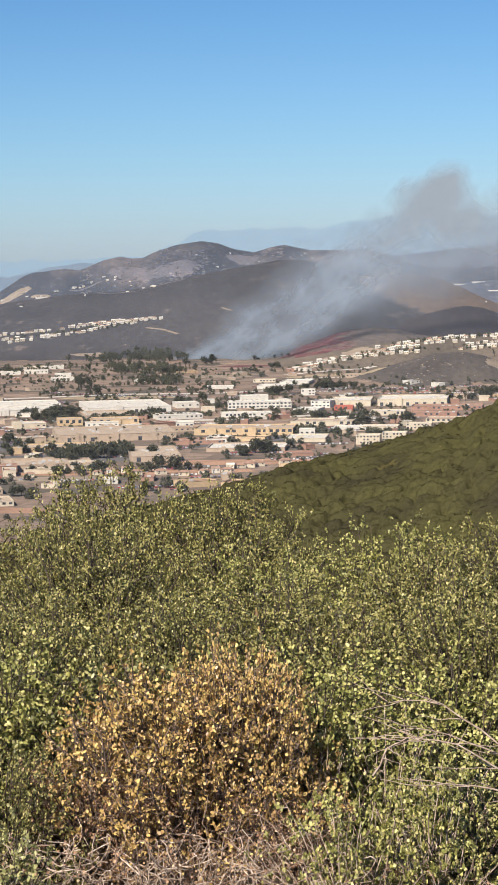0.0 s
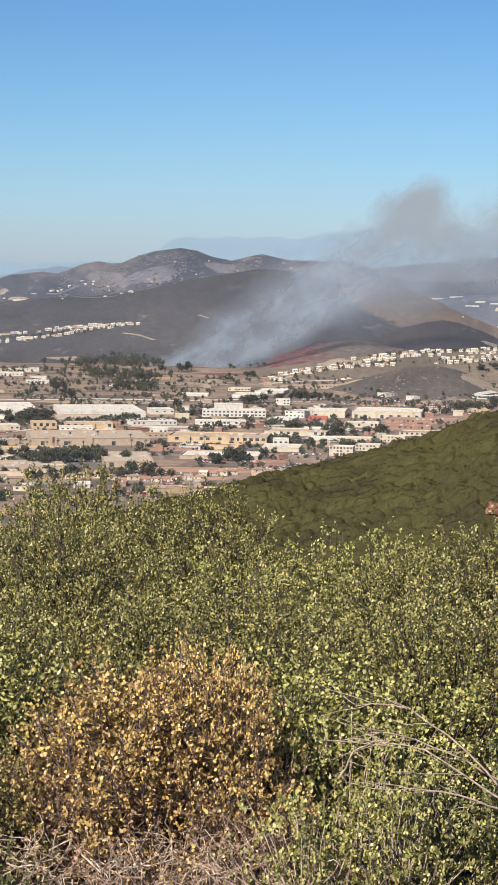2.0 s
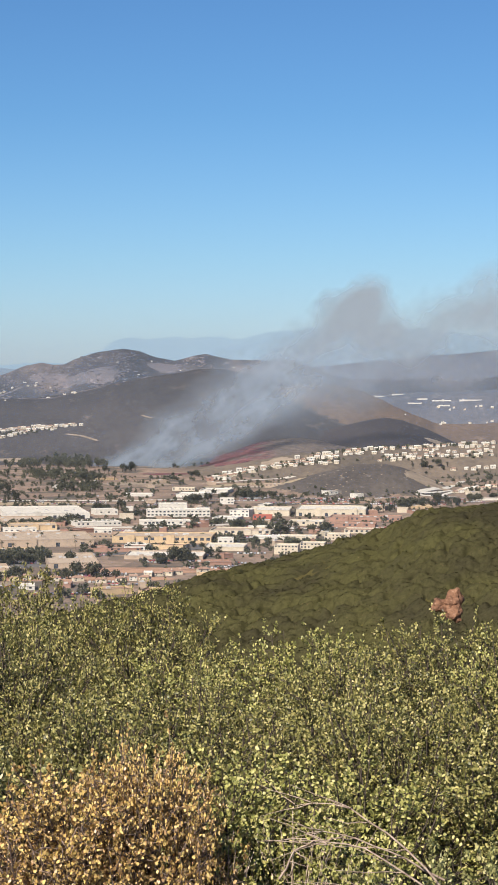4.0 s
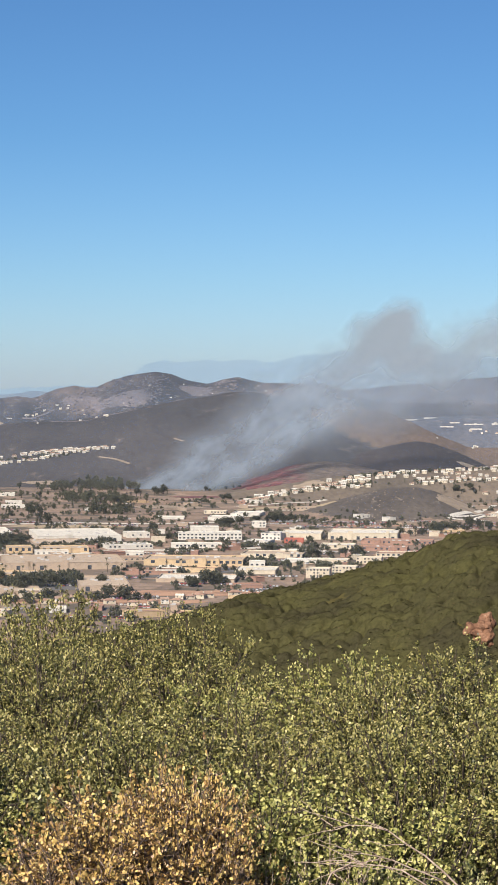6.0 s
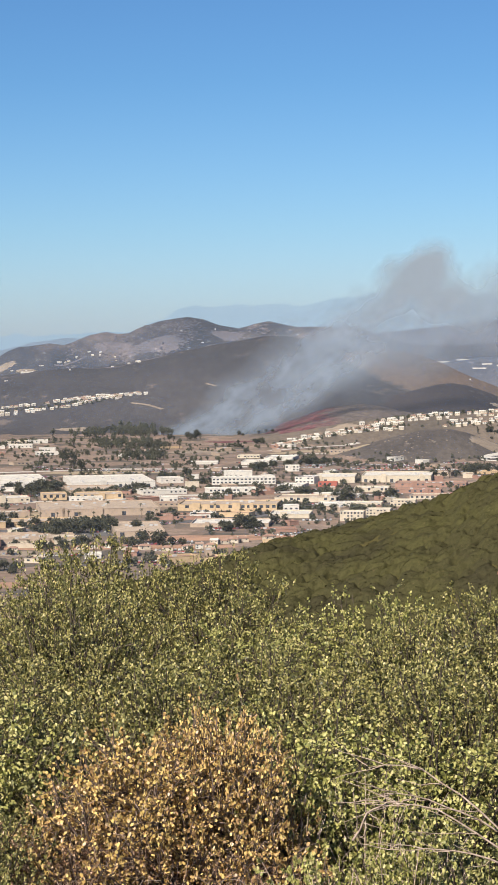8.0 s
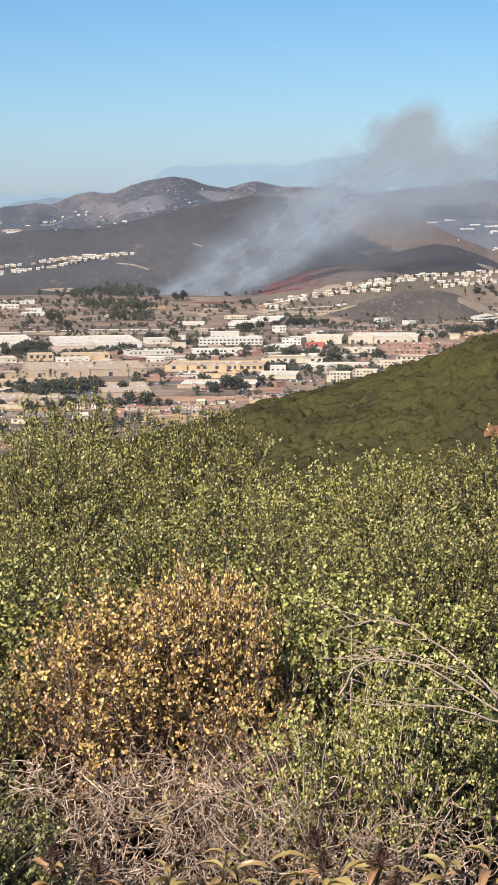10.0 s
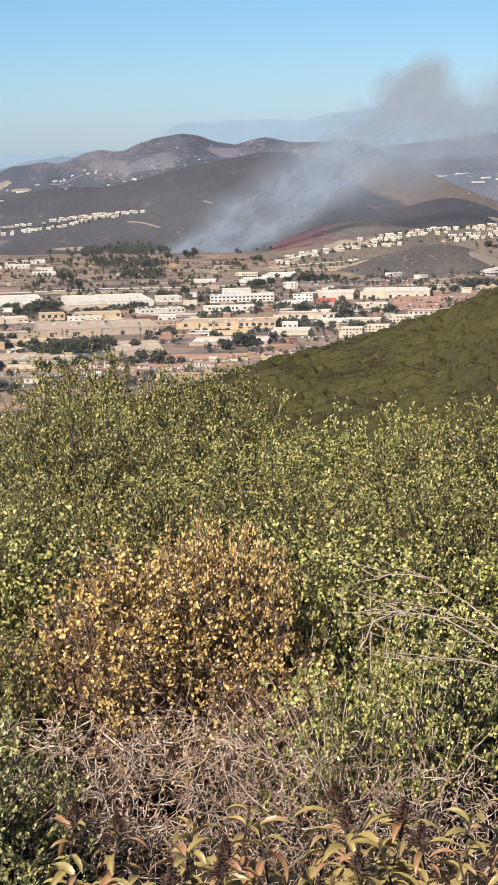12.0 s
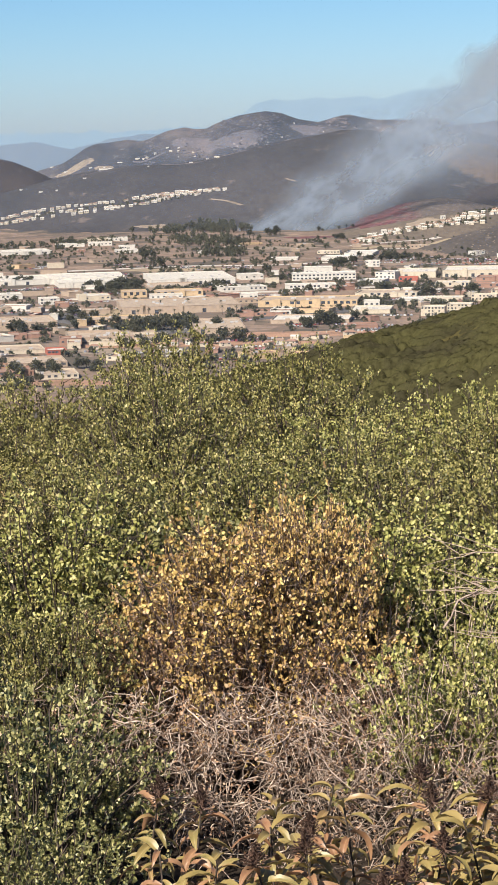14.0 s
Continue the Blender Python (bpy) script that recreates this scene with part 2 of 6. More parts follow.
def scrub_material(name, stops, patch, scale, speck=0.0):
    """Dry hillside scrub: mottled shrubs, bare soil patches, broad changes of cover."""
    n = Nodes(name)
    pos = n.where()
    lie = n.t.nodes.new("ShaderNodeVectorMath")
    lie.operation = "MULTIPLY"
    lie.inputs[1].default_value = (1.0, 0.3, 1.6)
    n.link(pos, lie.inputs[0])
    pos = lie.outputs[0]
    broad = n.noise(scale, 5, pos, 0.6)
    fine = n.noise(scale * 16, 4, pos, 0.65)
    c = n.ramp(broad, stops)
    dark = n.mix(1.0, c, (0.66, 0.66, 0.69), "MULTIPLY")
    c = n.mix(n.ramp(fine, [(0.42, (0, 0, 0)), (0.62, (0.75, 0.75, 0.75))]), c, dark)
    bare = n.noise(scale * 5, 5, pos, 0.7)
    c = n.mix(n.ramp(bare, [(0.60, (0, 0, 0)), (0.70, (0.6, 0.6, 0.6))]), c, patch)
    return n.surface(c, 0.95, n.bump(fine, 0.3, 0.8), spec=0.1)


MAT = {}
MAT["white_wall"] = worn_paint("white_wall", (0.55, 0.52, 0.475))
MAT["cream_wall"] = worn_paint("cream_wall", (0.50, 0.435, 0.345))
MAT["tan_wall"] = worn_paint("tan_wall", (0.37, 0.29, 0.225))
MAT["yellow_wall"] = worn_paint("yellow_wall", (0.48, 0.355, 0.225))
MAT["brick_wall"] = worn_paint("brick_wall", (0.30, 0.18, 0.14))
MAT["red_wall"] = worn_paint("red_wall", (0.38, 0.12, 0.09))
MAT["grey_wall"] = worn_paint("grey_wall", (0.42, 0.41, 0.41))
MAT["pale_roof"] = worn_paint("pale_roof", (0.57, 0.535, 0.485), 0.9, 0.14)
MAT["tan_roof"] = worn_paint("tan_roof", (0.42, 0.335, 0.262), 0.9, 0.18)
MAT["brown_roof"] = worn_paint("brown_roof", (0.33, 0.23, 0.18), 0.9, 0.18)
MAT["grey_roof"] = worn_paint("grey_roof", (0.34, 0.32, 0.32), 0.9, 0.18)
MAT["red_roof"] = worn_paint("red_roof", (0.30, 0.19, 0.145), 0.9, 0.18)
MAT["asphalt"] = worn_paint("asphalt", (0.12, 0.115, 0.12), 0.95, 0.2, 0.05)
MAT["dirt"] = worn_paint("dirt", (0.36, 0.215, 0.145), 0.98, 0.22, 0.04)
MAT["tan_dirt"] = worn_paint("tan_dirt", (0.27, 0.215, 0.165), 0.98, 0.22, 0.04)
MAT["concrete"] = worn_paint("concrete", (0.52, 0.48, 0.43), 0.95, 0.15, 0.06)
MAT["dry_grass"] = worn_paint("dry_grass", (0.34, 0.27, 0.18), 0.98, 0.22, 0.03)
MAT["red_car_paint"] = worn_paint("red_car_paint", (0.6, 0.05, 0.05), 0.4, 0.05)


def window_material():
    n = Nodes("window_glass")
    c = n.ramp(n.noise(0.4, 2, n.where()), [(0.35, (0.03, 0.035, 0.045)), (0.7, (0.09, 0.1, 0.12))])
    return n.surface(c, 0.12, spec=0.5)


MAT["glass"] = window_material()


def plain_material():
    """The valley plain: a patchwork of paved, planted and bare lots."""
    n = Nodes("plain_lots")
    pos = n.where()
    fine = n.noise(0.09, 5, pos, 0.68)
    cells = n.add("TexVoronoi")
    cells.inputs["Scale"].default_value = 0.028
    n.link(pos, cells.inputs["Vector"])
    sep = n.t.nodes.new("ShaderNodeSeparateColor")
    n.link(cells.outputs["Color"], sep.inputs[0])
    lots = n.ramp(sep.outputs[0], [(0.0, (0.145, 0.115, 0.102)), (0.22, (0.29, 0.20, 0.152)), (0.45, (0.16, 0.122, 0.106)), (0.7, (0.33, 0.24, 0.188)), (0.9, (0.10, 0.088, 0.076))])
    lots = n.mix(n.ramp(fine, [(0.42, (0, 0, 0)), (0.62, (0.7, 0.7, 0.7))]), lots, (0.115, 0.096, 0.076))
    return n.surface(lots, 0.97, n.bump(fine, 0.5, 1.0), spec=0.1)


def soil_material():
    """Dry hillside soil with leaf litter under the shrubs."""
    n = Nodes("soil_and_litter")
    pos = n.where()
    g = n.noise(9, 6, pos, 0.7)
    c = n.ramp(g, [(0.3, (0.022, 0.017, 0.013)), (0.5, (0.045, 0.034, 0.027)), (0.7, (0.09, 0.068, 0.052))])
    return n.surface(c, 0.98, n.bump(g, 0.8, 0.03), spec=0.1)


# grey dry scrub of the mid ridge, with distance haze mixed into its colour
HAZED_GREY_SCRUB = [(0.25, (0.046, 0.047, 0.053)), (0.5, (0.064, 0.061, 0.067)), (0.75, (0.091, 0.083, 0.085))]
MAT["plain"] = plain_material()
MAT["soil"] = soil_material()
MAT["hazed_grey_scrub"] = scrub_material("hazed_grey_scrub", HAZED_GREY_SCRUB, (0.20, 0.16, 0.14), 0.006)
MAT["olive_scrub"] = scrub_material("olive_scrub", [(0.25, (0.058, 0.052, 0.018)), (0.5, (0.078, 0.068, 0.024)), (0.75, (0.10, 0.082, 0.034))], (0.13, 0.095, 0.05), 0.05)
MAT["tan_scrub"] = scrub_material("tan_scrub", [(0.25, (0.106, 0.092, 0.079)), (0.5, (0.150, 0.123, 0.101)), (0.75, (0.202, 0.158, 0.123))], (0.290, 0.220, 0.158), 0.008)
MAT["dark_scrub"] = scrub_material("dark_scrub", [(0.25, (0.036, 0.032, 0.036)), (0.5, (0.050, 0.043, 0.046)), (0.75, (0.070, 0.058, 0.058))], (0.143, 0.122, 0.123), 0.008)
MAT["stony_scrub"] = scrub_material("stony_scrub", [(0.25, (0.075, 0.066, 0.063)), (0.5, (0.101, 0.088, 0.081)), (0.75, (0.136, 0.114, 0.097))], (0.264, 0.229, 0.198), 0.010)
MAT["brown_scrub"] = scrub_material("brown_scrub", [(0.25, (0.088, 0.070, 0.062)), (0.5, (0.125, 0.095, 0.080)), (0.75, (0.165, 0.120, 0.098))], (0.235, 0.180, 0.142), 0.008)
# farthest slopes: scrub and rock colours made bluer to include air haze
MAT["hazed_rocky_scrub"] = scrub_material("hazed_rocky_scrub", [(0.3, (0.040, 0.043, 0.055)), (0.5, (0.062, 0.062, 0.074)), (0.62, (0.125, 0.108, 0.112)), (0.8, (0.25, 0.20, 0.185))], (0.396, 0.361, 0.352), 0.010)
MAT["hazed_bare_rock"] = scrub_material("hazed_bare_rock", [(0.3, (0.100, 0.098, 0.120)), (0.5, (0.140, 0.127, 0.143)), (0.7, (0.185, 0.160, 0.168))], (0.32, 0.29, 0.285), 0.014)
MAT["haze_blue_scrub"] = scrub_material("haze_blue_scrub", [(0.25, (0.080, 0.090, 0.122)), (0.5, (0.104, 0.112, 0.143)), (0.75, (0.138, 0.138, 0.160))], (0.22, 0.22, 0.235), 0.006)
def scorched_material():
    """Brown slope with scattered red-stained scrub and bare soil."""
    n = Nodes("scorched")
    pos = n.where()
    fine = n.noise(0.12, 5, pos, 0.7)
    blot = n.noise(0.035, 5, pos, 0.65)
    c = n.ramp(fine, [(0.35, (0.075, 0.064, 0.062)), (0.55, (0.125, 0.102, 0.092)), (0.75, (0.20, 0.16, 0.13))])
    stain = n.ramp(fine, [(0.38, (0.075, 0.036, 0.042)), (0.58, (0.185, 0.075, 0.080)), (0.7, (0.25, 0.17, 0.15))])
    xyz = n.t.nodes.new("ShaderNodeSeparateXYZ")
    n.link(pos, xyz.inputs[0])
    west = n.math("MULTIPLY", n.math("SUBTRACT", 118.0, xyz.outputs[0]), 0.03, clamp=True)
    amount = n.math("MULTIPLY", n.math("MULTIPLY", n.math("SUBTRACT", blot, 0.36), 6.0, clamp=True), west)
    return n.surface(n.mix(amount, c, stain), 0.96, n.bump(fine, 0.5, 1.5), spec=0.1)


MAT["scorched"] = scorched_material()
COVERS = ["soil", "plain", "olive_scrub", "stony_scrub", "tan_scrub", "scorched", "dark_scrub", "brown_scrub", "hazed_grey_scrub", "dark_scrub", "haze_blue_scrub", "hazed_rocky_scrub", "haze_blue_scrub"]

# ground --------------------------------------------------------------
def build_ground():
    fine = np.arange(-13, 13.001, 0.1)
    coarse = np.concatenate([np.arange(-180, -60, 6.0), np.arange(-60, -13, 3.0)])
    az = np.concatenate([coarse, fine, -coarse[::-1]])
    r = np.concatenate([[0.02, 0.4, 1.0, 1.8], np.arange(2.5, 16, 0.5), np.arange(16, 60, 4.0), np.arange(60, 520, 6.0), np.arange(520, 2400, 30.0), np.arange(2400, 4990, 11.0)])
    A, Rr = np.meshgrid(az, r, indexing="ij")
    Z, which = height(A, Rr, cover=True)
    co = np.stack([Rr * np.sin(np.radians(A)), Rr * np.cos(np.radians(A)), Z], -1).reshape(-1, 3)
    n, m = A.shape
    i, j = np.meshgrid(np.arange(n - 1), np.arange(m - 1), indexing="ij")
    q = np.stack([i * m + j, (i + 1) * m + j, (i + 1) * m + j + 1, i * m + j + 1], -1).reshape(-1, 4)
    q = q[:, ::-1]
    me = quads_of("ground", co, q, MAT[COVERS[0]], smooth=True)
    for key in COVERS[1:]:
        me.materials.append(MAT[key])
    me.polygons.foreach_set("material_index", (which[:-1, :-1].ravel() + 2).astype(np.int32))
    return thing("ground", "dry scrub hills round a built-up valley plain", "ground", data=me, kind="structure")


build_ground()


# the hillside scrub by the eye ----------------------------------------
def tubes(paths, radii, sides=3):
    """Thin tapered twigs: paths (n, k, 3) with a radius at each point (n, k)."""
    n, k, _ = paths.shape
    d = np.gradient(paths, axis=1)
    d /= np.linalg.norm(d, axis=2, keepdims=True) + 1e-9
    ref = np.where(np.abs(d[..., 2:3]) > 0.9, np.array([1.0, 0, 0]), np.array([0, 0, 1.0]))
    u = np.cross(d, ref)
    u /= np.linalg.norm(u, axis=2, keepdims=True) + 1e-9
    v = np.cross(d, u)
    ang = np.arange(sides) * 2 * np.pi / sides
    ring = u[:, :, None] * np.cos(ang)[None, None, :, None] + v[:, :, None] * np.sin(ang)[None, None, :, None]
    co = (paths[:, :, None] + ring * radii[:, :, None, None]).reshape(-1, 3)
    base = (np.arange(n)[:, None, None] * k + np.arange(k - 1)[None, :, None]) * sides
    s, s2 = np.arange(sides)[None, None], (np.arange(sides) + 1)[None, None] % sides
    q = np.stack([base + s, base + s2, base + sides + s2, base + sides + s], -1).reshape(-1, 4)
    return co, q


def unit(v):
    return v / (np.linalg.norm(v, axis=-1, keepdims=True) + 1e-9)


def leaves(rng, at, along, length, width, fold=0.35, simple=False):
    """Small oval leaves, two faces each, folded on the midrib: at (n, 3), along (n, 3)."""
    n = len(at)
    along = unit(along)
    side = unit(np.cross(along, unit(rng.normal(size=(n, 3)) + np.array([0, 0, 0.7]))))
    up = np.cross(side, along)
    ln = length * rng.uniform(0.65, 1.25, (n, 1))
    wd = width * rng.uniform(0.7, 1.2, (n, 1))
    b, tip = at, at + along * ln
    if simple:
        mid = at + along * ln * 0.5 + up * wd * fold * 0.4
        co = np.stack([b, mid + side * wd * 0.52, tip, mid - side * wd * 0.52], 1).reshape(-1, 3)
        return co, np.arange(4 * n).reshape(-1, 4)[:, ::-1]
    l1 = at + along * ln * 0.3 + side * wd * 0.5 + up * wd * fold * 0.4
    l2 = at + along * ln * 0.75 + side * wd * 0.38 + up * wd * fold * 0.3
    r1 = at + along * ln * 0.3 - side * wd * 0.5 + up * wd * fold * 0.4
    r2 = at + along * ln * 0.75 - side * wd * 0.38 + up * wd * fold * 0.3
    co = np.stack([b, l1, l2, tip, r2, r1], 1).reshape(-1, 3)
    k = np.arange(n)[:, None] * 6
    q = np.concatenate([k + np.array([0, 3, 2, 1]), k + np.array([0, 5, 4, 3])], 1).reshape(-1, 4)
    return co, q


def shrub_meshes(seed, stems, twigs, per_twig, leaf_len, leaf_wid, bare=0.0, radius=0.5, tall=0.62, low_bare=0.0, simple=False, shown=0.3):
    """Wood and foliage of one shrub: stems fan out of the root, twigs leave them and carry the leaves."""
    rng = np.random.RandomState(seed)
    az = rng.uniform(0, 2 * np.pi, stems)
    out = np.sqrt(rng.uniform(0.02, 1, stems))
    rr = radius * (0.75 + 0.5 * vnoise(np.cos(az) * 1.7 + seed, np.sin(az) * 1.7))
    tip = np.stack([np.cos(az) * out * rr, np.sin(az) * out * rr, tall * np.sqrt(np.clip(1.12 - out ** 2, 0.08, 1)) * rng.uniform(0.84, 1.0, stems)], 1)
    root = np.stack([np.cos(az), np.sin(az), np.zeros(stems)], 1) * rng.uniform(0, 0.08, (stems, 1))
    mid = root * 0.5 + tip * np.array([0.35, 0.35, 0.55]) + rng.normal(0, 0.03, (stems, 3))
    t = np.linspace(0, 1, 7)[None, :, None]
    path = (1 - t) ** 2 * root[:, None] + 2 * t * (1 - t) * mid[:, None] + t ** 2 * tip[:, None]
    path += rng.normal(0, 0.008, path.shape) * t
    rad = np.linspace(0.0055, 0.0014, 7)[None] * rng.uniform(0.7, 1.3, (stems, 1))
    wood = [tubes(path, rad, 4)]
    # twigs
    m = stems * twigs
    s = np.repeat(np.arange(stems), twigs)
    tt = rng.uniform(0.25, 1.0, m) ** 0.75
    start = np.stack([[np.interp(a, np.linspace(0, 1, 7), path[i, :, c]) for c in range(3)] for a, i in zip(tt, s)])
    outward = unit(start * np.array([1, 1, 0.25]) + 1e-6)
    aim = unit(outward * rng.uniform(0.1, 1.0, (m, 1)) + np.array([0, 0, 1]) * rng.uniform(-0.15, 0.75, (m, 1)) + rng.normal(0, 0.6, (m, 3)))
    ln = rng.uniform(0.03, 0.095, (m, 1)) * (radius / 0.5)
    end = start + aim * ln
    bend = start + aim * ln * 0.5 + rng.normal(0, 0.012, (m, 3))
    twig = np.stack([start, bend, end], 1)
    seen = rng.uniform(size=m) < shown
    wood.append(tubes(twig[seen], np.tile(np.array([0.0017, 0.0012, 0.0007]), (seen.sum(), 1)), 3))
    # leaves
    z_rel = start[:, 2] / tall
    keep = rng.uniform(size=m) > bare
    keep &= ~((z_rel < low_bare) & (rng.uniform(size=m) < 0.9))
    idx = np.repeat(np.nonzero(keep)[0], per_twig)
    u = (0.25 + 0.77 * np.sqrt(rng.uniform(0, 1, len(idx))))[:, None]
    at = (1 - u) ** 2 * twig[idx, 0] + 2 * u * (1 - u) * twig[idx, 1] + u ** 2 * twig[idx, 2]
    at = at + rng.normal(0, 0.004, at.shape)
    along = aim[idx] * 0.55 + unit(rng.normal(size=at.shape)) * 0.8 + np.array([0, 0, 0.12])
    foliage = leaves(rng, at, along, leaf_len, leaf_wid, simple=simple)
    co = np.concatenate([w[0] for w in wood])
    shift, faces = 0, []
    for c, q in wood:
        faces.append(q + shift)
        shift += len(c)
    tri = np.concatenate(faces)
    return (co, tri), foliage


GREEN = [(0.0, (0.045, 0.047, 0.017)), (0.35, (0.150, 0.148, 0.048)), (0.7, (0.335, 0.308, 0.108)), (0.94, (0.43, 0.375, 0.158)), (1.0, (0.50, 0.41, 0.21))]
LIME = [(0.0, (0.082, 0.088, 0.026)), (0.35, (0.255, 0.262, 0.078)), (0.8, (0.485, 0.455, 0.168)), (1.0, (0.58, 0.51, 0.25))]
GOLD = [(0.0, (0.16, 0.096, 0.045)), (0.25, (0.37, 0.225, 0.095)), (0.6, (0.60, 0.415, 0.145)), (0.88, (0.70, 0.54, 0.21)), (1.0, (0.73, 0.51, 0.38))]
OLIVE = [(0.0, (0.075, 0.062, 0.030)), (0.35, (0.20, 0.165, 0.072)), (0.75, (0.385, 0.295, 0.13)), (1.0, (0.50, 0.37, 0.20))]
SAGE = [(0.0, (0.065, 0.072, 0.030)), (0.4, (0.18, 0.182, 0.072)), (0.8, (0.40, 0.38, 0.165)), (1.0, (0.56, 0.50, 0.27))]
MAT["leaf_green"] = leaf_material("leaf_green", GREEN)
MAT["leaf_lime"] = leaf_material("leaf_lime", LIME)
MAT["leaf_gold"] = leaf_material("leaf_gold", GOLD, 0.6)
RUST = [(0.0, (0.09, 0.050, 0.034)), (0.4, (0.24, 0.135, 0.085)), (0.8, (0.45, 0.28, 0.175)), (1.0, (0.62, 0.45, 0.33))]
MAT["leaf_rust"] = leaf_material("leaf_rust", RUST, 0.6)
MAT["leaf_sage"] = leaf_material("leaf_sage", SAGE, 0.4)
MAT["leaf_olive"] = leaf_material("leaf_olive", OLIVE)
MAT["twig_brown"] = bark_material("twig_brown", (0.040, 0.030, 0.023), (0.16, 0.125, 0.10))
MAT["twig_pale"] = bark_material("twig_pale", (0.21, 0.150, 0.118), (0.84, 0.69, 0.58))
MAT["twig_rust"] = bark_material("twig_rust", (0.06, 0.042, 0.034), (0.46, 0.335, 0.27))


def shrub_kind(name, label, seed, leaf, twig, **how):
    (wc, wq), (lc, lq) = shrub_meshes(seed, **how)
    ob = thing(name, label, "shrub", "shrubs on the hillside")
    part("wood", quads_of("wood", wc, wq, MAT[twig]), ob)
    part("foliage", quads_of("foliage", lc, lq, MAT[leaf]), ob)
    return ob


def tangle_kind(seed):
    """A heap of bare crossing twigs with a few clinging leaves."""
    rng = np.random.RandomState(seed)
    n = 400
    at = np.stack([rng.normal(0, 0.27, n), rng.normal(0, 0.17, n), rng.uniform(0.0, 0.5, n) ** 1.1], 1)
    d = unit(rng.normal(size=(n, 3)) * np.array([0.9, 0.7, 1.0]) + np.array([0, 0, 0.35])) * rng.uniform(0.02, 0.085, (n, 1))
    t = np.linspace(-1, 1, 7)[None, :, None]
    bow = rng.normal(0, 0.022, (n, 1, 3))
    path = at[:, None] + d[:, None] * t + bow * (1 - t ** 2) + np.cumsum(rng.normal(0, 0.006, (n, 7, 3)), 1)
    path[..., 2] = np.maximum(path[..., 2], 0.0)
    rad = np.linspace(0.0017, 0.0008, 7)[None] * rng.uniform(0.5, 1.6, (n, 1))
    wood = tubes(path, rad, 4)
    pick = rng.randint(0, n, 1500)
    k = rng.randint(2, 7, 1500)
    spots = path[pick, k] + rng.normal(0, 0.004, (1500, 3))
    foliage = leaves(rng, spots, rng.normal(size=spots.shape), 0.0105, 0.0085)
    ob = thing("dead_shrub", "low tangle of bare pale dead twigs with few leaves", "shrub", "shrubs on the hillside")
    tagged(part("wood", quads_of("wood", wood[0], wood[1], MAT["twig_pale"]), ob), kind="stuff")
    tagged(part("foliage", quads_of("foliage", foliage[0], foliage[1], MAT["leaf_rust"]), ob), kind="stuff")
    return ob


def on_ground(bearing, dist, scale=(1, 1, 1), turn=0.0):
    a = radians(bearing)
    x, y = dist * math.sin(a), dist * math.cos(a)
    return Matrix.LocRotScale((x, y, float(height(bearing, dist)) - 0.02), Euler((0, 0, radians(turn))), scale)


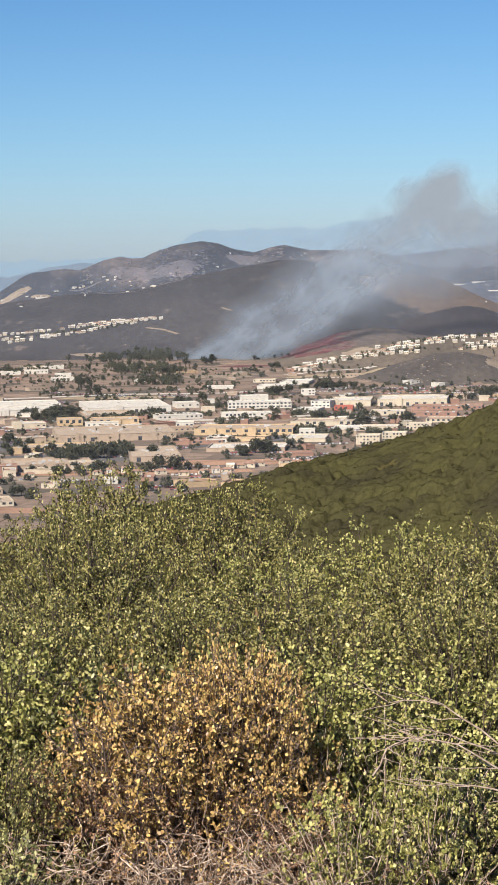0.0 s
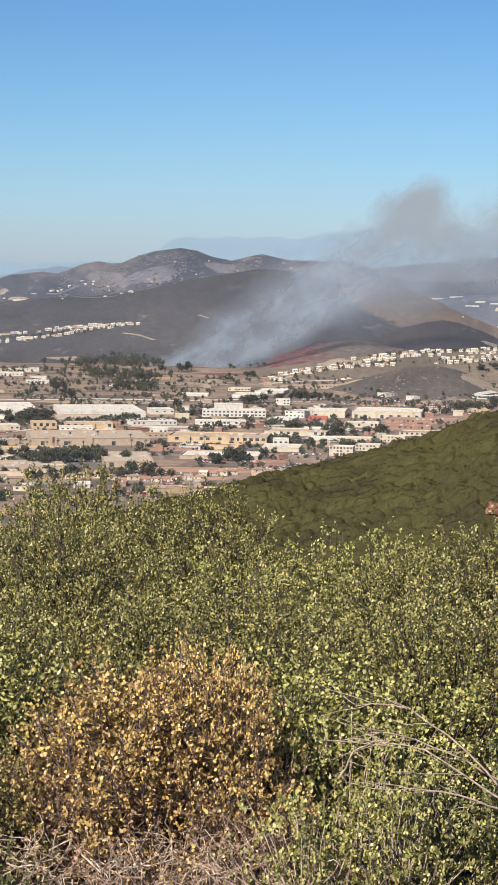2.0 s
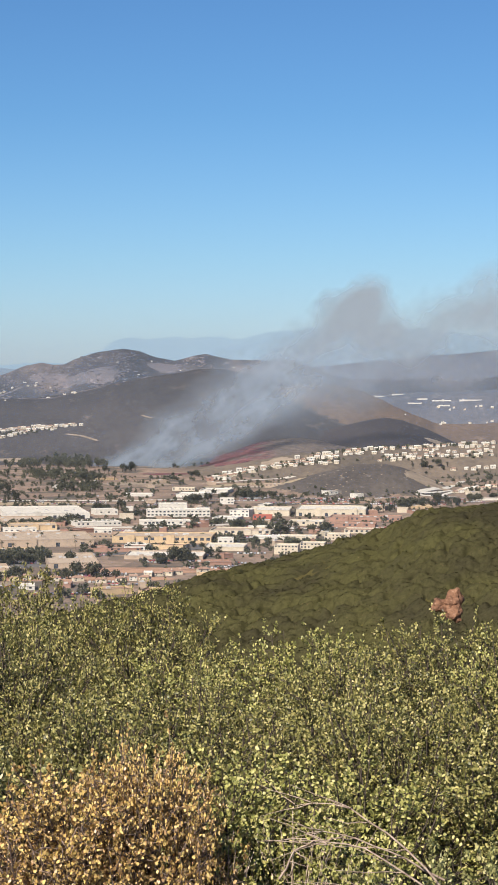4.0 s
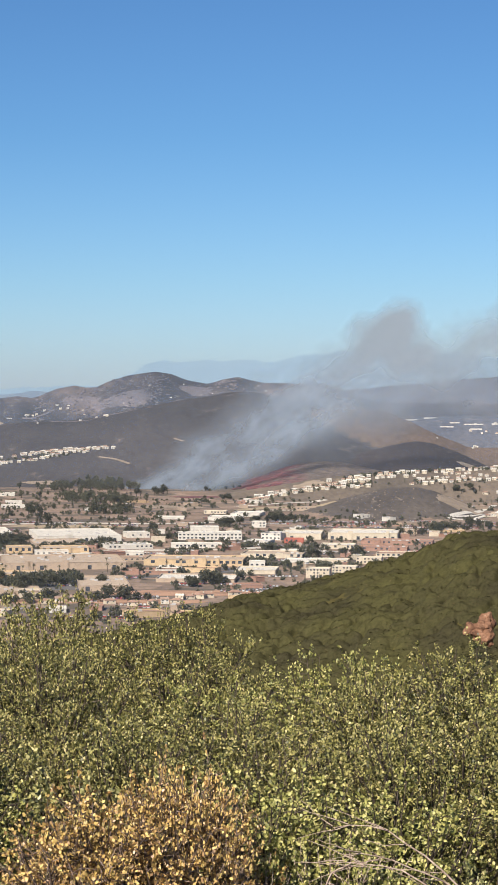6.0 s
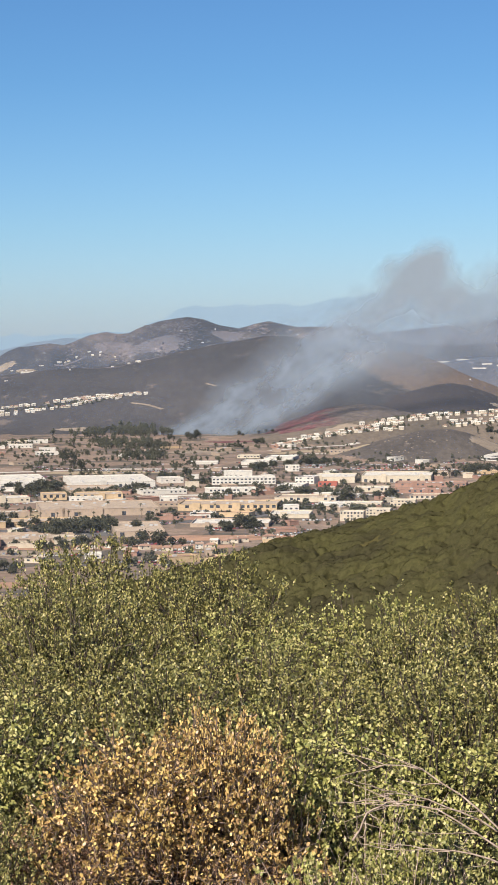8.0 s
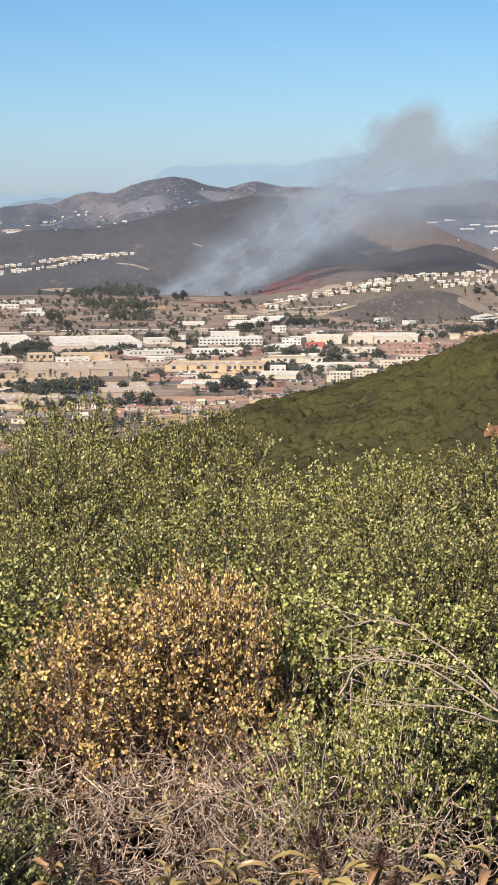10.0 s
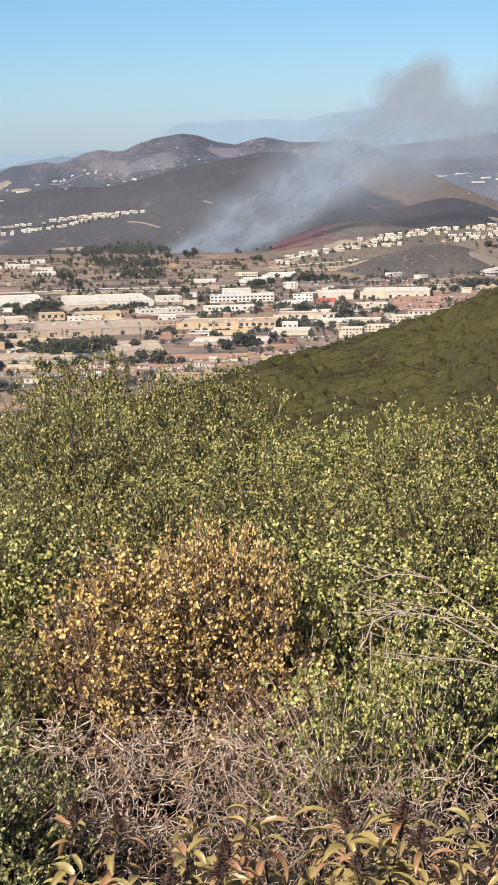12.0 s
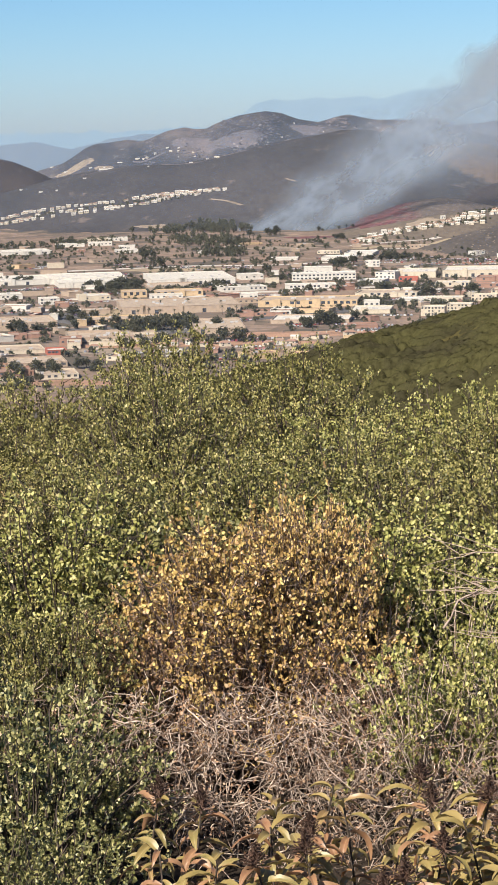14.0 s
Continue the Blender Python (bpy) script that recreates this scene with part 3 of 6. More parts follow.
def plant_shrubs():
    rng = random.Random(11)
    green_label = "dense olive-green shrub with small glossy leaves on the slope"
    looks = (
        (green_label, 1, "leaf_green", "twig_brown", dict(stems=105, twigs=10, per_twig=20, leaf_len=0.0175, leaf_wid=0.0128)),
        (green_label, 2, "leaf_green", "twig_brown", dict(stems=100, twigs=10, per_twig=20, leaf_len=0.0165, leaf_wid=0.0118, bare=0.08)),
        ("yellow-green shrub with small round leaves on the slope", 3, "leaf_lime", "twig_brown", dict(stems=90, twigs=10, per_twig=18, leaf_len=0.0178, leaf_wid=0.0138, bare=0.08)),
        ("dull olive shrub, partly dry, with bare twigs between leaves", 4, "leaf_olive", "twig_brown", dict(stems=95, twigs=9, per_twig=18, leaf_len=0.0160, leaf_wid=0.0112, bare=0.15)),
    )
    kinds = [shrub_kind("shrub", label, seed, leaf, twig, **{**how, "leaf_len": how["leaf_len"] * 0.64, "leaf_wid": how["leaf_wid"] * 0.66, "per_twig": how["per_twig"] - 8, "twigs": how["twigs"] * 2 + 2}) for label, seed, leaf, twig, how in looks]
    far_kinds = [shrub_kind("shrub", label, seed + 20, leaf, twig, simple=True, **{**how, "leaf_len": how["leaf_len"] * 0.60, "leaf_wid": how["leaf_wid"] * 0.62, "per_twig": how["per_twig"] - 4, "twigs": how["twigs"] * 2 + 2}) for label, seed, leaf, twig, how in looks]
    dying = shrub_kind("dying_shrub", "half-dead golden-brown shrub with bare pale twigs at its foot", 7, "leaf_gold", "twig_rust", stems=170, twigs=26, per_twig=10, leaf_len=0.0105, leaf_wid=0.0085, bare=0.16, low_bare=0.26, shown=0.85, radius=0.46, tall=0.62)
    rusty = shrub_kind("dying_shrub", "nearly leafless rust-brown shrub with a web of dry twigs", 77, "leaf_rust", "twig_rust", stems=150, twigs=22, per_twig=9, leaf_len=0.0095, leaf_wid=0.0075, bare=0.5, low_bare=0.25, shown=0.55, radius=0.48, tall=0.6)
    tangle = tangle_kind(9)
    fresh = shrub_kind("shrub", "yellow-green shrub with round leaves on pale bare stems", 51, "leaf_lime", "twig_pale", stems=60, twigs=9, per_twig=15, leaf_len=0.0150, leaf_wid=0.0128, bare=0.12, low_bare=0.3, shown=0.6)
    sage = [shrub_kind("shrub", "grey-green shrub with stiff glossy leaves and dark gaps", seed, "leaf_sage", "twig_brown", stems=70, twigs=9, per_twig=17, leaf_len=0.0150, leaf_wid=0.0100, bare=0.1) for seed in (41, 42)]
    used = set()

    def place(kind, m):
        if kind not in used:
            used.add(kind)
            kind.matrix_basis = m
            return kind
        made = copy_thing(kind, Matrix.LocRotScale(m.translation, m.to_quaternion(), None))
        made.scale = m.to_scale()
        return made

    place(dying, on_ground(-3.3, 6.1, (1.12, 1.0, 1.25), 20))
    place(dying, on_ground(-1.6, 6.15, (0.78, 0.7, 1.34), 75))
    place(rusty, on_ground(-6.1, 6.05, (0.7, 0.7, 0.92), 140))
    place(rusty, on_ground(-4.5, 5.95, (0.7, 0.55, 0.86), 15))
    place(rusty, on_ground(-2.0, 5.95, (0.7, 0.55, 0.84), 200))
    place(rusty, on_ground(0.2, 5.8, (0.5, 0.5, 0.72), 260))
    place(tangle, on_ground(-3.6, 5.5, (1.0, 0.8, 0.82), 0))
    place(tangle, on_ground(-1.2, 5.45, (0.9, 0.8, 0.85), 80))
    place(tangle, on_ground(-6.0, 5.45, (0.9, 0.8, 0.88), 170))
    place(tangle, on_ground(1.6, 5.4, (0.8, 0.7, 0.7), 230))
    place(tangle, on_ground(4.4, 5.3, (0.9, 0.7, 0.7), 300))
    # bearing, distance, kind, size across, height
    place(fresh, on_ground(1.7, 5.55, (0.6, 0.6, 0.85), 10))
    place(fresh, on_ground(3.9, 5.6, (0.66, 0.6, 0.95), 130))
    place(fresh, on_ground(0.5, 6.2, (0.6, 0.6, 0.95), 70))
    place(fresh, on_ground(2.9, 6.3, (0.7, 0.6, 1.0), 200))
    place(sage[0], on_ground(-9.2, 4.95, (0.78, 0.75, 0.95), 60))
    place(sage[1], on_ground(-8.6, 4.35, (0.6, 0.55, 0.66), 33))
    place(sage[0], on_ground(-10.6, 4.3, (0.65, 0.6, 0.72), 99))
    place(sage[1], on_ground(-12.4, 5.2, (0.85, 0.8, 1.0), 160))
    place(kinds[1], on_ground(-8.6, 5.9, (0.7, 0.7, 1.0), 190))
    place(sage[1], on_ground(-7.6, 5.3, (0.5, 0.5, 0.6), 20))
    place(sage[0], on_ground(6.0, 5.7, (0.8, 0.75, 0.98), 200))
    place(sage[1], on_ground(9.4, 5.7, (0.85, 0.8, 1.05), 250))
    for dist, step in ((6.8, 0.56), (7.5, 0.62), (8.3, 0.68), (9.1, 0.72), (9.9, 0.74), (10.7, 0.74), (11.4, 0.7)):
        x = -dist * 0.27 + rng.uniform(0, 0.4)
        while x < dist * 0.25:
            d = dist + rng.uniform(-0.2, 0.2)
            b = math.degrees(math.asin(x / d))
            x += step * rng.uniform(0.85, 1.15)
            top = (-1.05 if b < -0.8 and d > 9.4 else -1.11) + 0.03 * math.sin(1.3 * d + b) + rng.uniform(-0.025, 0.03)
            if d < 7.2:
                top -= 0.03
            if d > 10.5 and b > -1.2:
                continue
            if b < -7.5 and d > 7.1:
                top -= 0.17 * (-7.5 - b)
            tall = (EYE_Z + top - float(height(b, d))) / 0.69
            kind = (kinds if d < 7.2 else far_kinds)[rng.choice((0, 0, 1, 1, 3, 1) if b < -1 else (0, 1, 2, 0, 0, 1))]
            if d < 7.2:
                kind = rng.choice((kinds[2], kinds[0], kinds[1], sage[0], sage[1]))
            if tall < 0.25:
                continue
            wide = rng.uniform(1.1, 1.3)
            place(kind, on_ground(b, d, (wide, wide, tall * rng.uniform(0.94, 1.05)), rng.uniform(0, 360)))


plant_shrubs()


# dead branches lying in the shrubs at one side
def dead_branch(label, x, y, z, seed, reach, rise, turn):
    rng = np.random.RandomState(seed)
    main = np.zeros((1, 9, 3))
    t = np.linspace(0, 1, 9)
    main[0, :, 0] = -reach * t
    main[0, :, 2] = rise * np.sin(t * 1.9)
    main[0] += np.cumsum(rng.normal(0, 0.0045, (9, 3)), 0)
    sub = []
    for k in range(7):
        i = rng.randint(2, 9)
        d = unit(np.array([-1, rng.normal(0, 0.4), rng.normal(0.12, 0.3)])) * rng.uniform(0.1, 0.28) * reach / 0.6
        p = main[0, i][None] + t[:5, None] * 2 * d[None] + np.cumsum(rng.normal(0, 0.003, (5, 3)), 0)
        sub.append(p)
    ob = thing("dead_branch", label, "dead branch", "dead branches in the scrub", pose(x, y, z, 0, 0, turn))
    c, q = tubes(main, np.linspace(0.0036, 0.0011, 9)[None], 5)
    part("limb", quads_of("limb", c, q, MAT["twig_pale"], True), ob)
    for p in sub:
        c, q = tubes(p[None], np.linspace(0.0016, 0.0007, 5)[None], 4)
        part("side_twig", quads_of("side_twig", c, q, MAT["twig_pale"], True), ob)


dead_branch("bare grey dead branch lying through green shrubs", 0.66, 5.53, 158.57, 3, 0.42, 0.16, -8)
dead_branch("bare grey dead branch lying through green shrubs", 0.67, 5.58, 158.57, 5, 0.40, 0.22, -16)
dead_branch("thin bare grey branch lying over leaves", 0.66, 5.48, 158.56, 6, 0.34, 0.05, 10)
dead_branch("thin bare grey branch lying over leaves", 0.67, 5.63, 158.60, 11, 0.36, 0.13, 4)
dead_branch("short bare grey branch standing out of a shrub", 0.22, 5.52, 158.64, 8, 0.12, 0.08, 170)


# sumac with long curled leaves at the foot of the slope
def sumac_leaf_mesh(name, seed, material):
    rng = np.random.RandomState(seed)
    ln, wd, n = 0.108 * rng.uniform(0.85, 1.2), 0.0265 * rng.uniform(0.85, 1.15), 9
    droop, fold = rng.uniform(1.0, 1.9), rng.uniform(0.5, 0.9)
    v, f = [], []
    for i in range(n):
        s = i / (n - 1)
        a = droop * s - 0.35
        x, z = ln * (math.sin(a) + math.sin(0.35)) / max(droop, 0.1), ln * (math.cos(a) - math.cos(0.35)) / max(droop, 0.1)
        w = wd * math.sin(math.pi * min(0.04 + s * 0.97, 1)) ** 0.75 * 0.5
        up = w * fold
        for k, c in ((-1, 1), (-0.5, 0.42), (0, 0), (0.5, 0.42), (1, 1)):
            v.append((x, k * w, z + up * c + 0.0012 * math.sin(9 * s * 3 + k)))
    for i in range(n - 1):
        for k in range(4):
            a = i * 5 + k
            f.append((a, a + 1, a + 6, a + 5))
    return mesh_of(name, v, f, material, True)


def sumac_material(name, a, b, vein):
    n = Nodes(name)
    loc = n.local()
    xyz = n.t.nodes.new("ShaderNodeSeparateXYZ")
    n.link(loc, xyz.inputs[0])
    blotch = n.noise(45, 4, loc)
    c = n.mix(n.ramp(blotch, [(0.35, (0, 0, 0)), (0.65, (1, 1, 1))]), a, b)
    c = n.mix(n.chance(), c, b)
    rib = n.math("MULTIPLY", n.math("ABSOLUTE", xyz.outputs[1]), 900.0, clamp=True)
    c = n.mix(rib, vein, c)
    p = n.t.nodes.new("ShaderNodeBsdfPrincipled")
    n.link(c, p.inputs["Base Color"])
    p.inputs["Roughness"].default_value = 0.42
    tr = n.t.nodes.new("ShaderNodeBsdfTranslucent")
    n.link(c, tr.inputs[0])
    m = n.t.nodes.new("ShaderNodeMixShader")
    m.inputs[0].default_value = 0.25
    n.link(p.outputs[0], m.inputs[1])
    n.link(tr.outputs[0], m.inputs[2])
    n.link(m.outputs[0], n.out.inputs[0])
    return n.mat


MAT["sumac_olive"] = sumac_material("sumac_olive", (0.20, 0.175, 0.062), (0.34, 0.255, 0.098), (0.46, 0.38, 0.19))
MAT["sumac_tan"] = sumac_material("sumac_tan", (0.29, 0.20, 0.085), (0.34, 0.225, 0.105), (0.44, 0.33, 0.17))
MAT["sumac_red"] = sumac_material("sumac_red", (0.28, 0.135, 0.080), (0.34, 0.195, 0.105), (0.42, 0.26, 0.15))
MAT["seed_head"] = bark_material("seed_head", (0.10, 0.060, 0.045), (0.22, 0.135, 0.10))
SUMAC_LEAVES = [sumac_leaf_mesh("leaf", s, MAT[m]) for s, m in ((1, "sumac_olive"), (2, "sumac_tan"), (3, "sumac_olive"), (4, "sumac_red"), (5, "sumac_olive"), (6, "sumac_olive"))]


def seed_head_mesh(seed):
    rng = np.random.RandomState(seed)
    n = 170
    h = rng.uniform(0, 1, n)
    start = np.stack([np.zeros(n), np.zeros(n), h * 0.07], 1)
    d = unit(rng.normal(size=(n, 3)) + np.array([0, 0, 0.6])) * (0.030 * (1.1 - h))[:, None] * rng.uniform(0.5, 1.1, (n, 1))
    p = np.stack([start, start + d * 0.6, start + d + np.array([0, 0, 0.002])], 1)
    c, q = tubes(p, np.tile(np.array([0.0008, 0.0009, 0.0016]), (n, 1)), 3)
    return quads_of("seed_head", c, q, MAT["seed_head"])


SEED_HEADS = [seed_head_mesh(1), seed_head_mesh(2)]


def sumac(x, y, top, seed, lean):
    rng = random.Random(seed)
    base = ground_z(x, y) - 0.02
    top += 0.03
    tall = top - base
    ob = thing("sumac", "sumac sapling with long curled olive and tan leaves", "shrub", "sumac saplings", pose(x, y, base))
    t = np.linspace(0, 1, 7)
    ang = rng.uniform(0, 6.28)
    path = np.stack([lean * t ** 2 * math.cos(ang), lean * t ** 2 * math.sin(ang), tall * t], 1)[None]
    c, q = tubes(path, np.linspace(0.004, 0.002, 7)[None], 5)
    part("stem", quads_of("stem", c, q, MAT["twig_brown"], True), ob)
    count = rng.randint(22, 30)
    for k in range(count):
        s = 0.42 + 0.56 * k / (count - 1)
        p = [float(np.interp(s, t, path[0, :, i])) for i in range(3)]
        turn = k * 137.5 + rng.uniform(-25, 25)
        tilt = rng.uniform(-22, 26) if s < 0.88 else rng.uniform(-40, 0)
        m = Matrix.LocRotScale(p, Euler((radians(rng.uniform(-25, 25)), radians(tilt), radians(turn))), [rng.uniform(0.45, 0.88)] * 3)
        part("leaf", rng.choice(SUMAC_LEAVES), ob, m=m)
    if rng.random() < 0.4:
        part("seed_head", rng.choice(SEED_HEADS), ob, "dried dark brown flower head", m=Matrix.LocRotScale([float(v) for v in path[0, -1]], None, (1.25, 1.25, 0.75)))


for k, spot in enumerate(((-0.47, 4.31, 158.54), (-0.36, 4.17, 158.54), (-0.23, 4.38, 158.51), (-0.11, 4.43, 158.53), (-0.10, 4.18, 158.51), (-0.01, 4.28, 158.53),
                          (0.14, 4.38, 158.51), (0.28, 4.42, 158.52), (0.36, 4.27, 158.54), (0.20, 4.08, 158.50), (-0.26, 4.07, 158.50), (0.45, 4.36, 158.53), (0.06, 4.03, 158.50), (0.32, 4.07, 158.48))):
    sumac(*spot, seed=20 + k, lean=0.05)
for k, spot in enumerate(((-0.38, 3.96, 158.53), (-0.14, 3.93, 158.52), (-0.03, 3.88, 158.50), (0.14, 3.88, 158.50), (0.27, 4.22, 158.51), (0.41, 4.06, 158.53), (0.06, 4.48, 158.50), (0.20, 4.33, 158.51), (-0.28, 3.82, 158.52), (0.36, 3.86, 158.50), (0.11, 4.18, 158.51), (0.32, 4.17, 158.50), (0.22, 3.93, 158.50), (-0.18, 4.13, 158.51), (0.02, 4.08, 158.51), (0.35, 3.97, 158.51), (-0.07, 3.98, 158.51), (0.47, 4.15, 158.55), (-0.31, 3.97, 158.54))):
    sumac(*spot, seed=60 + k, lean=0.07)


# scrub on the spur across the gully -----------------------------------
def blob(level):
    bm = bmesh.new()
    bmesh.ops.create_icosphere(bm, subdivisions=level, radius=1.0)
    v = np.array([p.co[:] for p in bm.verts])
    f = np.array([[q.index for q in t.verts] for t in bm.faces])
    bm.free()
    return v, f


def domes(x, y, size):
    """Round bush tops of mixed sizes, packed at random, with creases between them: height in metres."""
    i, j = np.floor(x / size).astype(int), np.floor(y / size).astype(int)
    best = np.zeros(np.shape(x))
    for di in (-1, 0, 1):
        for dj in (-1, 0, 1):
            p, q = (i + di) % 256, (j + dj) % 256
            cx, cy = (i + di + LAT[p, q]) * size, (j + dj + LAT[q, p]) * size
            rad = size * (0.35 + 0.75 * LAT[(p + 91) % 256, (q + 37) % 256])
            best = np.maximum(best, np.sqrt(np.clip(1 - ((x - cx) ** 2 + (y - cy) ** 2) / rad ** 2, 0, 1)) * rad)
    return best


def scrub_top(az, r):
    """Height of the closed scrub over the spur: rounded crowns with creases between them."""
    a = np.radians(az)
    x, y = r * np.sin(a), r * np.cos(a)
    wx, wy = x + 3.5 * fbm(x / 4, y / 4, 3), y + 3.5 * fbm(x / 4 + 30, y / 4, 3)
    stand = 0.15 + 1.7 * fbm(x / 16 + 9, y / 26, 3)
    return height(az, r) + stand * (0.05 + 0.75 * domes(wx, wy, 2.2) + 0.5 * domes(wx + 400, wy, 1.2)) - 0.5


def spur_scrub():
    rng = np.random.RandomState(4)
    az, r = np.arange(-4.6, 11.05, 0.055), np.arange(236, 474, 0.6)
    A, Rr = np.meshgrid(az, r, indexing="ij")
    Z = scrub_top(A, Rr)
    ra = np.radians(A)
    n, m = A.shape
    i, j = np.meshgrid(np.arange(n - 1), np.arange(m - 1), indexing="ij")
    q = np.stack([i * m + j, i * m + j + 1, (i + 1) * m + j + 1, (i + 1) * m + j], -1).reshape(-1, 4)
    co = np.stack([Rr * np.sin(ra), Rr * np.cos(ra), Z], -1).reshape(-1, 3)
    me = quads_of("scrub_crowns", co, q, MAT["scrub_crown"], smooth=True)
    ob = thing("hillside_scrub", "olive-brown chaparral covering the spur across the gully", "scrub", data=me, kind="stuff")
    # ragged leaf clumps that stand off the crowns, turned as the crown under them
    n = 230000
    az, r = rng.uniform(-4.5, 11.0, n), rng.uniform(238, 472, n)
    a = np.radians(az)
    top = scrub_top(az, r)
    e = 0.25
    sx = (scrub_top(az + np.degrees(e / r), r) - top) / e
    sy = (scrub_top(az, r + e) - top) / e
    d = unit(unit(np.stack([-sx, -sy, np.ones(n)], 1)) + rng.normal(size=(n, 3)) * 0.22)
    p = np.stack([r * np.sin(a), r * np.cos(a), top + rng.uniform(0.0, 0.05, n)], 1)
    t1 = unit(np.cross(d, rng.normal(size=(n, 3)))) * rng.uniform(0.07, 0.19, (n, 1))
    t2 = unit(np.cross(d, t1)) * rng.uniform(0.07, 0.17, (n, 1))
    lc = np.stack([p - t1, p + t2, p + t1, p - t2], 1).reshape(-1, 3)
    part("leaf_clumps", quads_of("leaf_clumps", lc, np.arange(len(lc)).reshape(-1, 4), MAT["scrub_leaf"]), ob)


def crown_material(name, stops):
    n = Nodes(name)
    c = n.ramp(n.island(), stops)
    g = n.noise(1.6, 4, n.where(), 0.7)
    c = n.mix(n.ramp(g, [(0.4, (0, 0, 0)), (0.6, (1, 1, 1))]), n.mix(1.0, c, (0.7, 0.7, 0.66), "MULTIPLY"), c)
    broad = n.noise(0.06, 5, n.where(), 0.6)
    c = n.mix(n.ramp(broad, [(0.36, (0, 0, 0)), (0.62, (1, 1, 1))]), n.mix(1.0, c, (0.68, 0.64, 0.80), "MULTIPLY"), n.mix(1.0, c, (1.10, 1.08, 1.0), "MULTIPLY"))
    return n.surface(c, 0.9, n.bump(g, 0.35, 0.25), spec=0.1)


SPUR = [(0.0, (0.040, 0.041, 0.018)), (0.5, (0.057, 0.056, 0.024)), (0.85, (0.077, 0.070, 0.031)), (1.0, (0.110, 0.088, 0.048))]
MAT["scrub_crown"] = crown_material("scrub_crown", SPUR)
MAT["scrub_leaf"] = crown_material("scrub_leaf", SPUR)
spur_scrub()


def rock(label, x, y, z, seed, size):
    rng = np.random.RandomState(seed)
    bm = bmesh.new()
    bmesh.ops.create_icosphere(bm, subdivisions=3, radius=1.0)
    for v in bm.verts:
        k = 1 + 0.55 * (noise.noise(v.co * 1.3 + Vector((seed * 3.1, 0, 0)))) + 0.18 * noise.noise(v.co * 4 + Vector((0, seed, 0)))
        v.co = Vector((v.co.x * size[0], v.co.y * size[1], v.co.z * size[2])) * k
    me = bpy.data.meshes.new("rock")
    bm.to_mesh(me)
    bm.free()
    me.materials.append(MAT["red_rock"])
    thing("rock", label, "rock", "rock outcrop on the spur", pose(x, y, z), me)


def rock_material():
    n = Nodes("red_rock")
    g = n.noise(0.9, 6, n.where(), 0.7)
    c = n.ramp(g, [(0.3, (0.07, 0.035, 0.025)), (0.45, (0.16, 0.080, 0.048)), (0.6, (0.26, 0.14, 0.088)), (0.75, (0.42, 0.30, 0.22))])
    return n.surface(c, 0.9, n.bump(g, 0.9, 0.5))


MAT["red_rock"] = rock_material()
for k, (px, py, pz, sx, sy, sz) in enumerate(((37.5, 327.8, 122.5, 1.5, 1.4, 1.15), (40.0, 329.2, 123.5, 1.3, 1.4, 1.5), (39.0, 327.8, 122.5, 1.4, 1.2, 1.4), (39.7, 326.8, 121.3, 1.1, 1.2, 1.3), (38.3, 327.0, 121.7, 1.2, 1.1, 1.0))):
    rock("weathered reddish boulder among scrub", px, py, pz, 3 + k, (sx, sy, sz))


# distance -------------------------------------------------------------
# emissive material for flat sheets; the haze of distance is in its glow colour
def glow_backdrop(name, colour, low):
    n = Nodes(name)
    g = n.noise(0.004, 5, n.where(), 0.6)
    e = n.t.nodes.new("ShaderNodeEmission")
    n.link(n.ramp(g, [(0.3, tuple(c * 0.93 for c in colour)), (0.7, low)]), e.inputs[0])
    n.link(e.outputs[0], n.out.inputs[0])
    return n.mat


def backdrop(name, label, dist, crest, material, rough):
    bear, top = np.array(crest[0::2]), np.array(crest[1::2])
    az = np.arange(-24, 24.01, 0.08)
    z = np.interp(az, bear, top) + rough * (fbm(az * 2.5, az * 0 + dist, 4) - 0.5)
    a = np.radians(az)
    v, f = [], []
    for k in range(len(az)):
        v += [(dist * math.sin(a[k]), dist * math.cos(a[k]), -20), (dist * math.sin(a[k]), dist * math.cos(a[k]), z[k])]
    for k in range(len(az) - 1):
        f.append((2 * k, 2 * k + 2, 2 * k + 3, 2 * k + 1))
    thing(name, label, "distance", data=mesh_of(name, v, f, material), kind="structure")


# cut-out ranges, unlit: their blue is air haze given as emission
backdrop("backdrop", "flat mountains on the horizon glowing in a pale haze blue", 4950, (-19.92, 163, -8.32, 163, -5.26, 166, -3.73, 171, -2.77, 201, -2.41, 218, -2.03, 225, -1.41, 226, -0.63, 230, 0.91, 229, 1.22, 234, 1.84, 243, 2.46, 249, 4.00, 254, 5.54, 250, 8.59, 229, 14.52, 215), glow_backdrop("hazed_mountain_glow", (0.245, 0.34, 0.42), (0.265, 0.355, 0.43)), 14)
backdrop("backdrop_foothills", "hazy blue foothills below the mountains", 4900, (-19.92, 151, -13.10, 135, -11.77, 144, -11.32, 149, -10.88, 145, -10.28, 132, -9.38, 136, -8.92, 141, -8.54, 144, -8.01, 136, -7.56, 124, -7.10, 133, -6.49, 144, -5.88, 153, -5.57, 157, -5.11, 154, -4.65, 145, -2.18, 124, 14.53, 125), glow_backdrop("hazed_foothill_glow", (0.185, 0.235, 0.30), (0.205, 0.25, 0.31)), 8)


# the town on the plain ------------------------------------------------
def facing(x, y, yaw=0.0, sink=0.0):
    return pose(x, y, ground_z(x, y) - sink, 0, 0, -math.degrees(math.atan2(x, y)) + yaw)


TAKEN = []
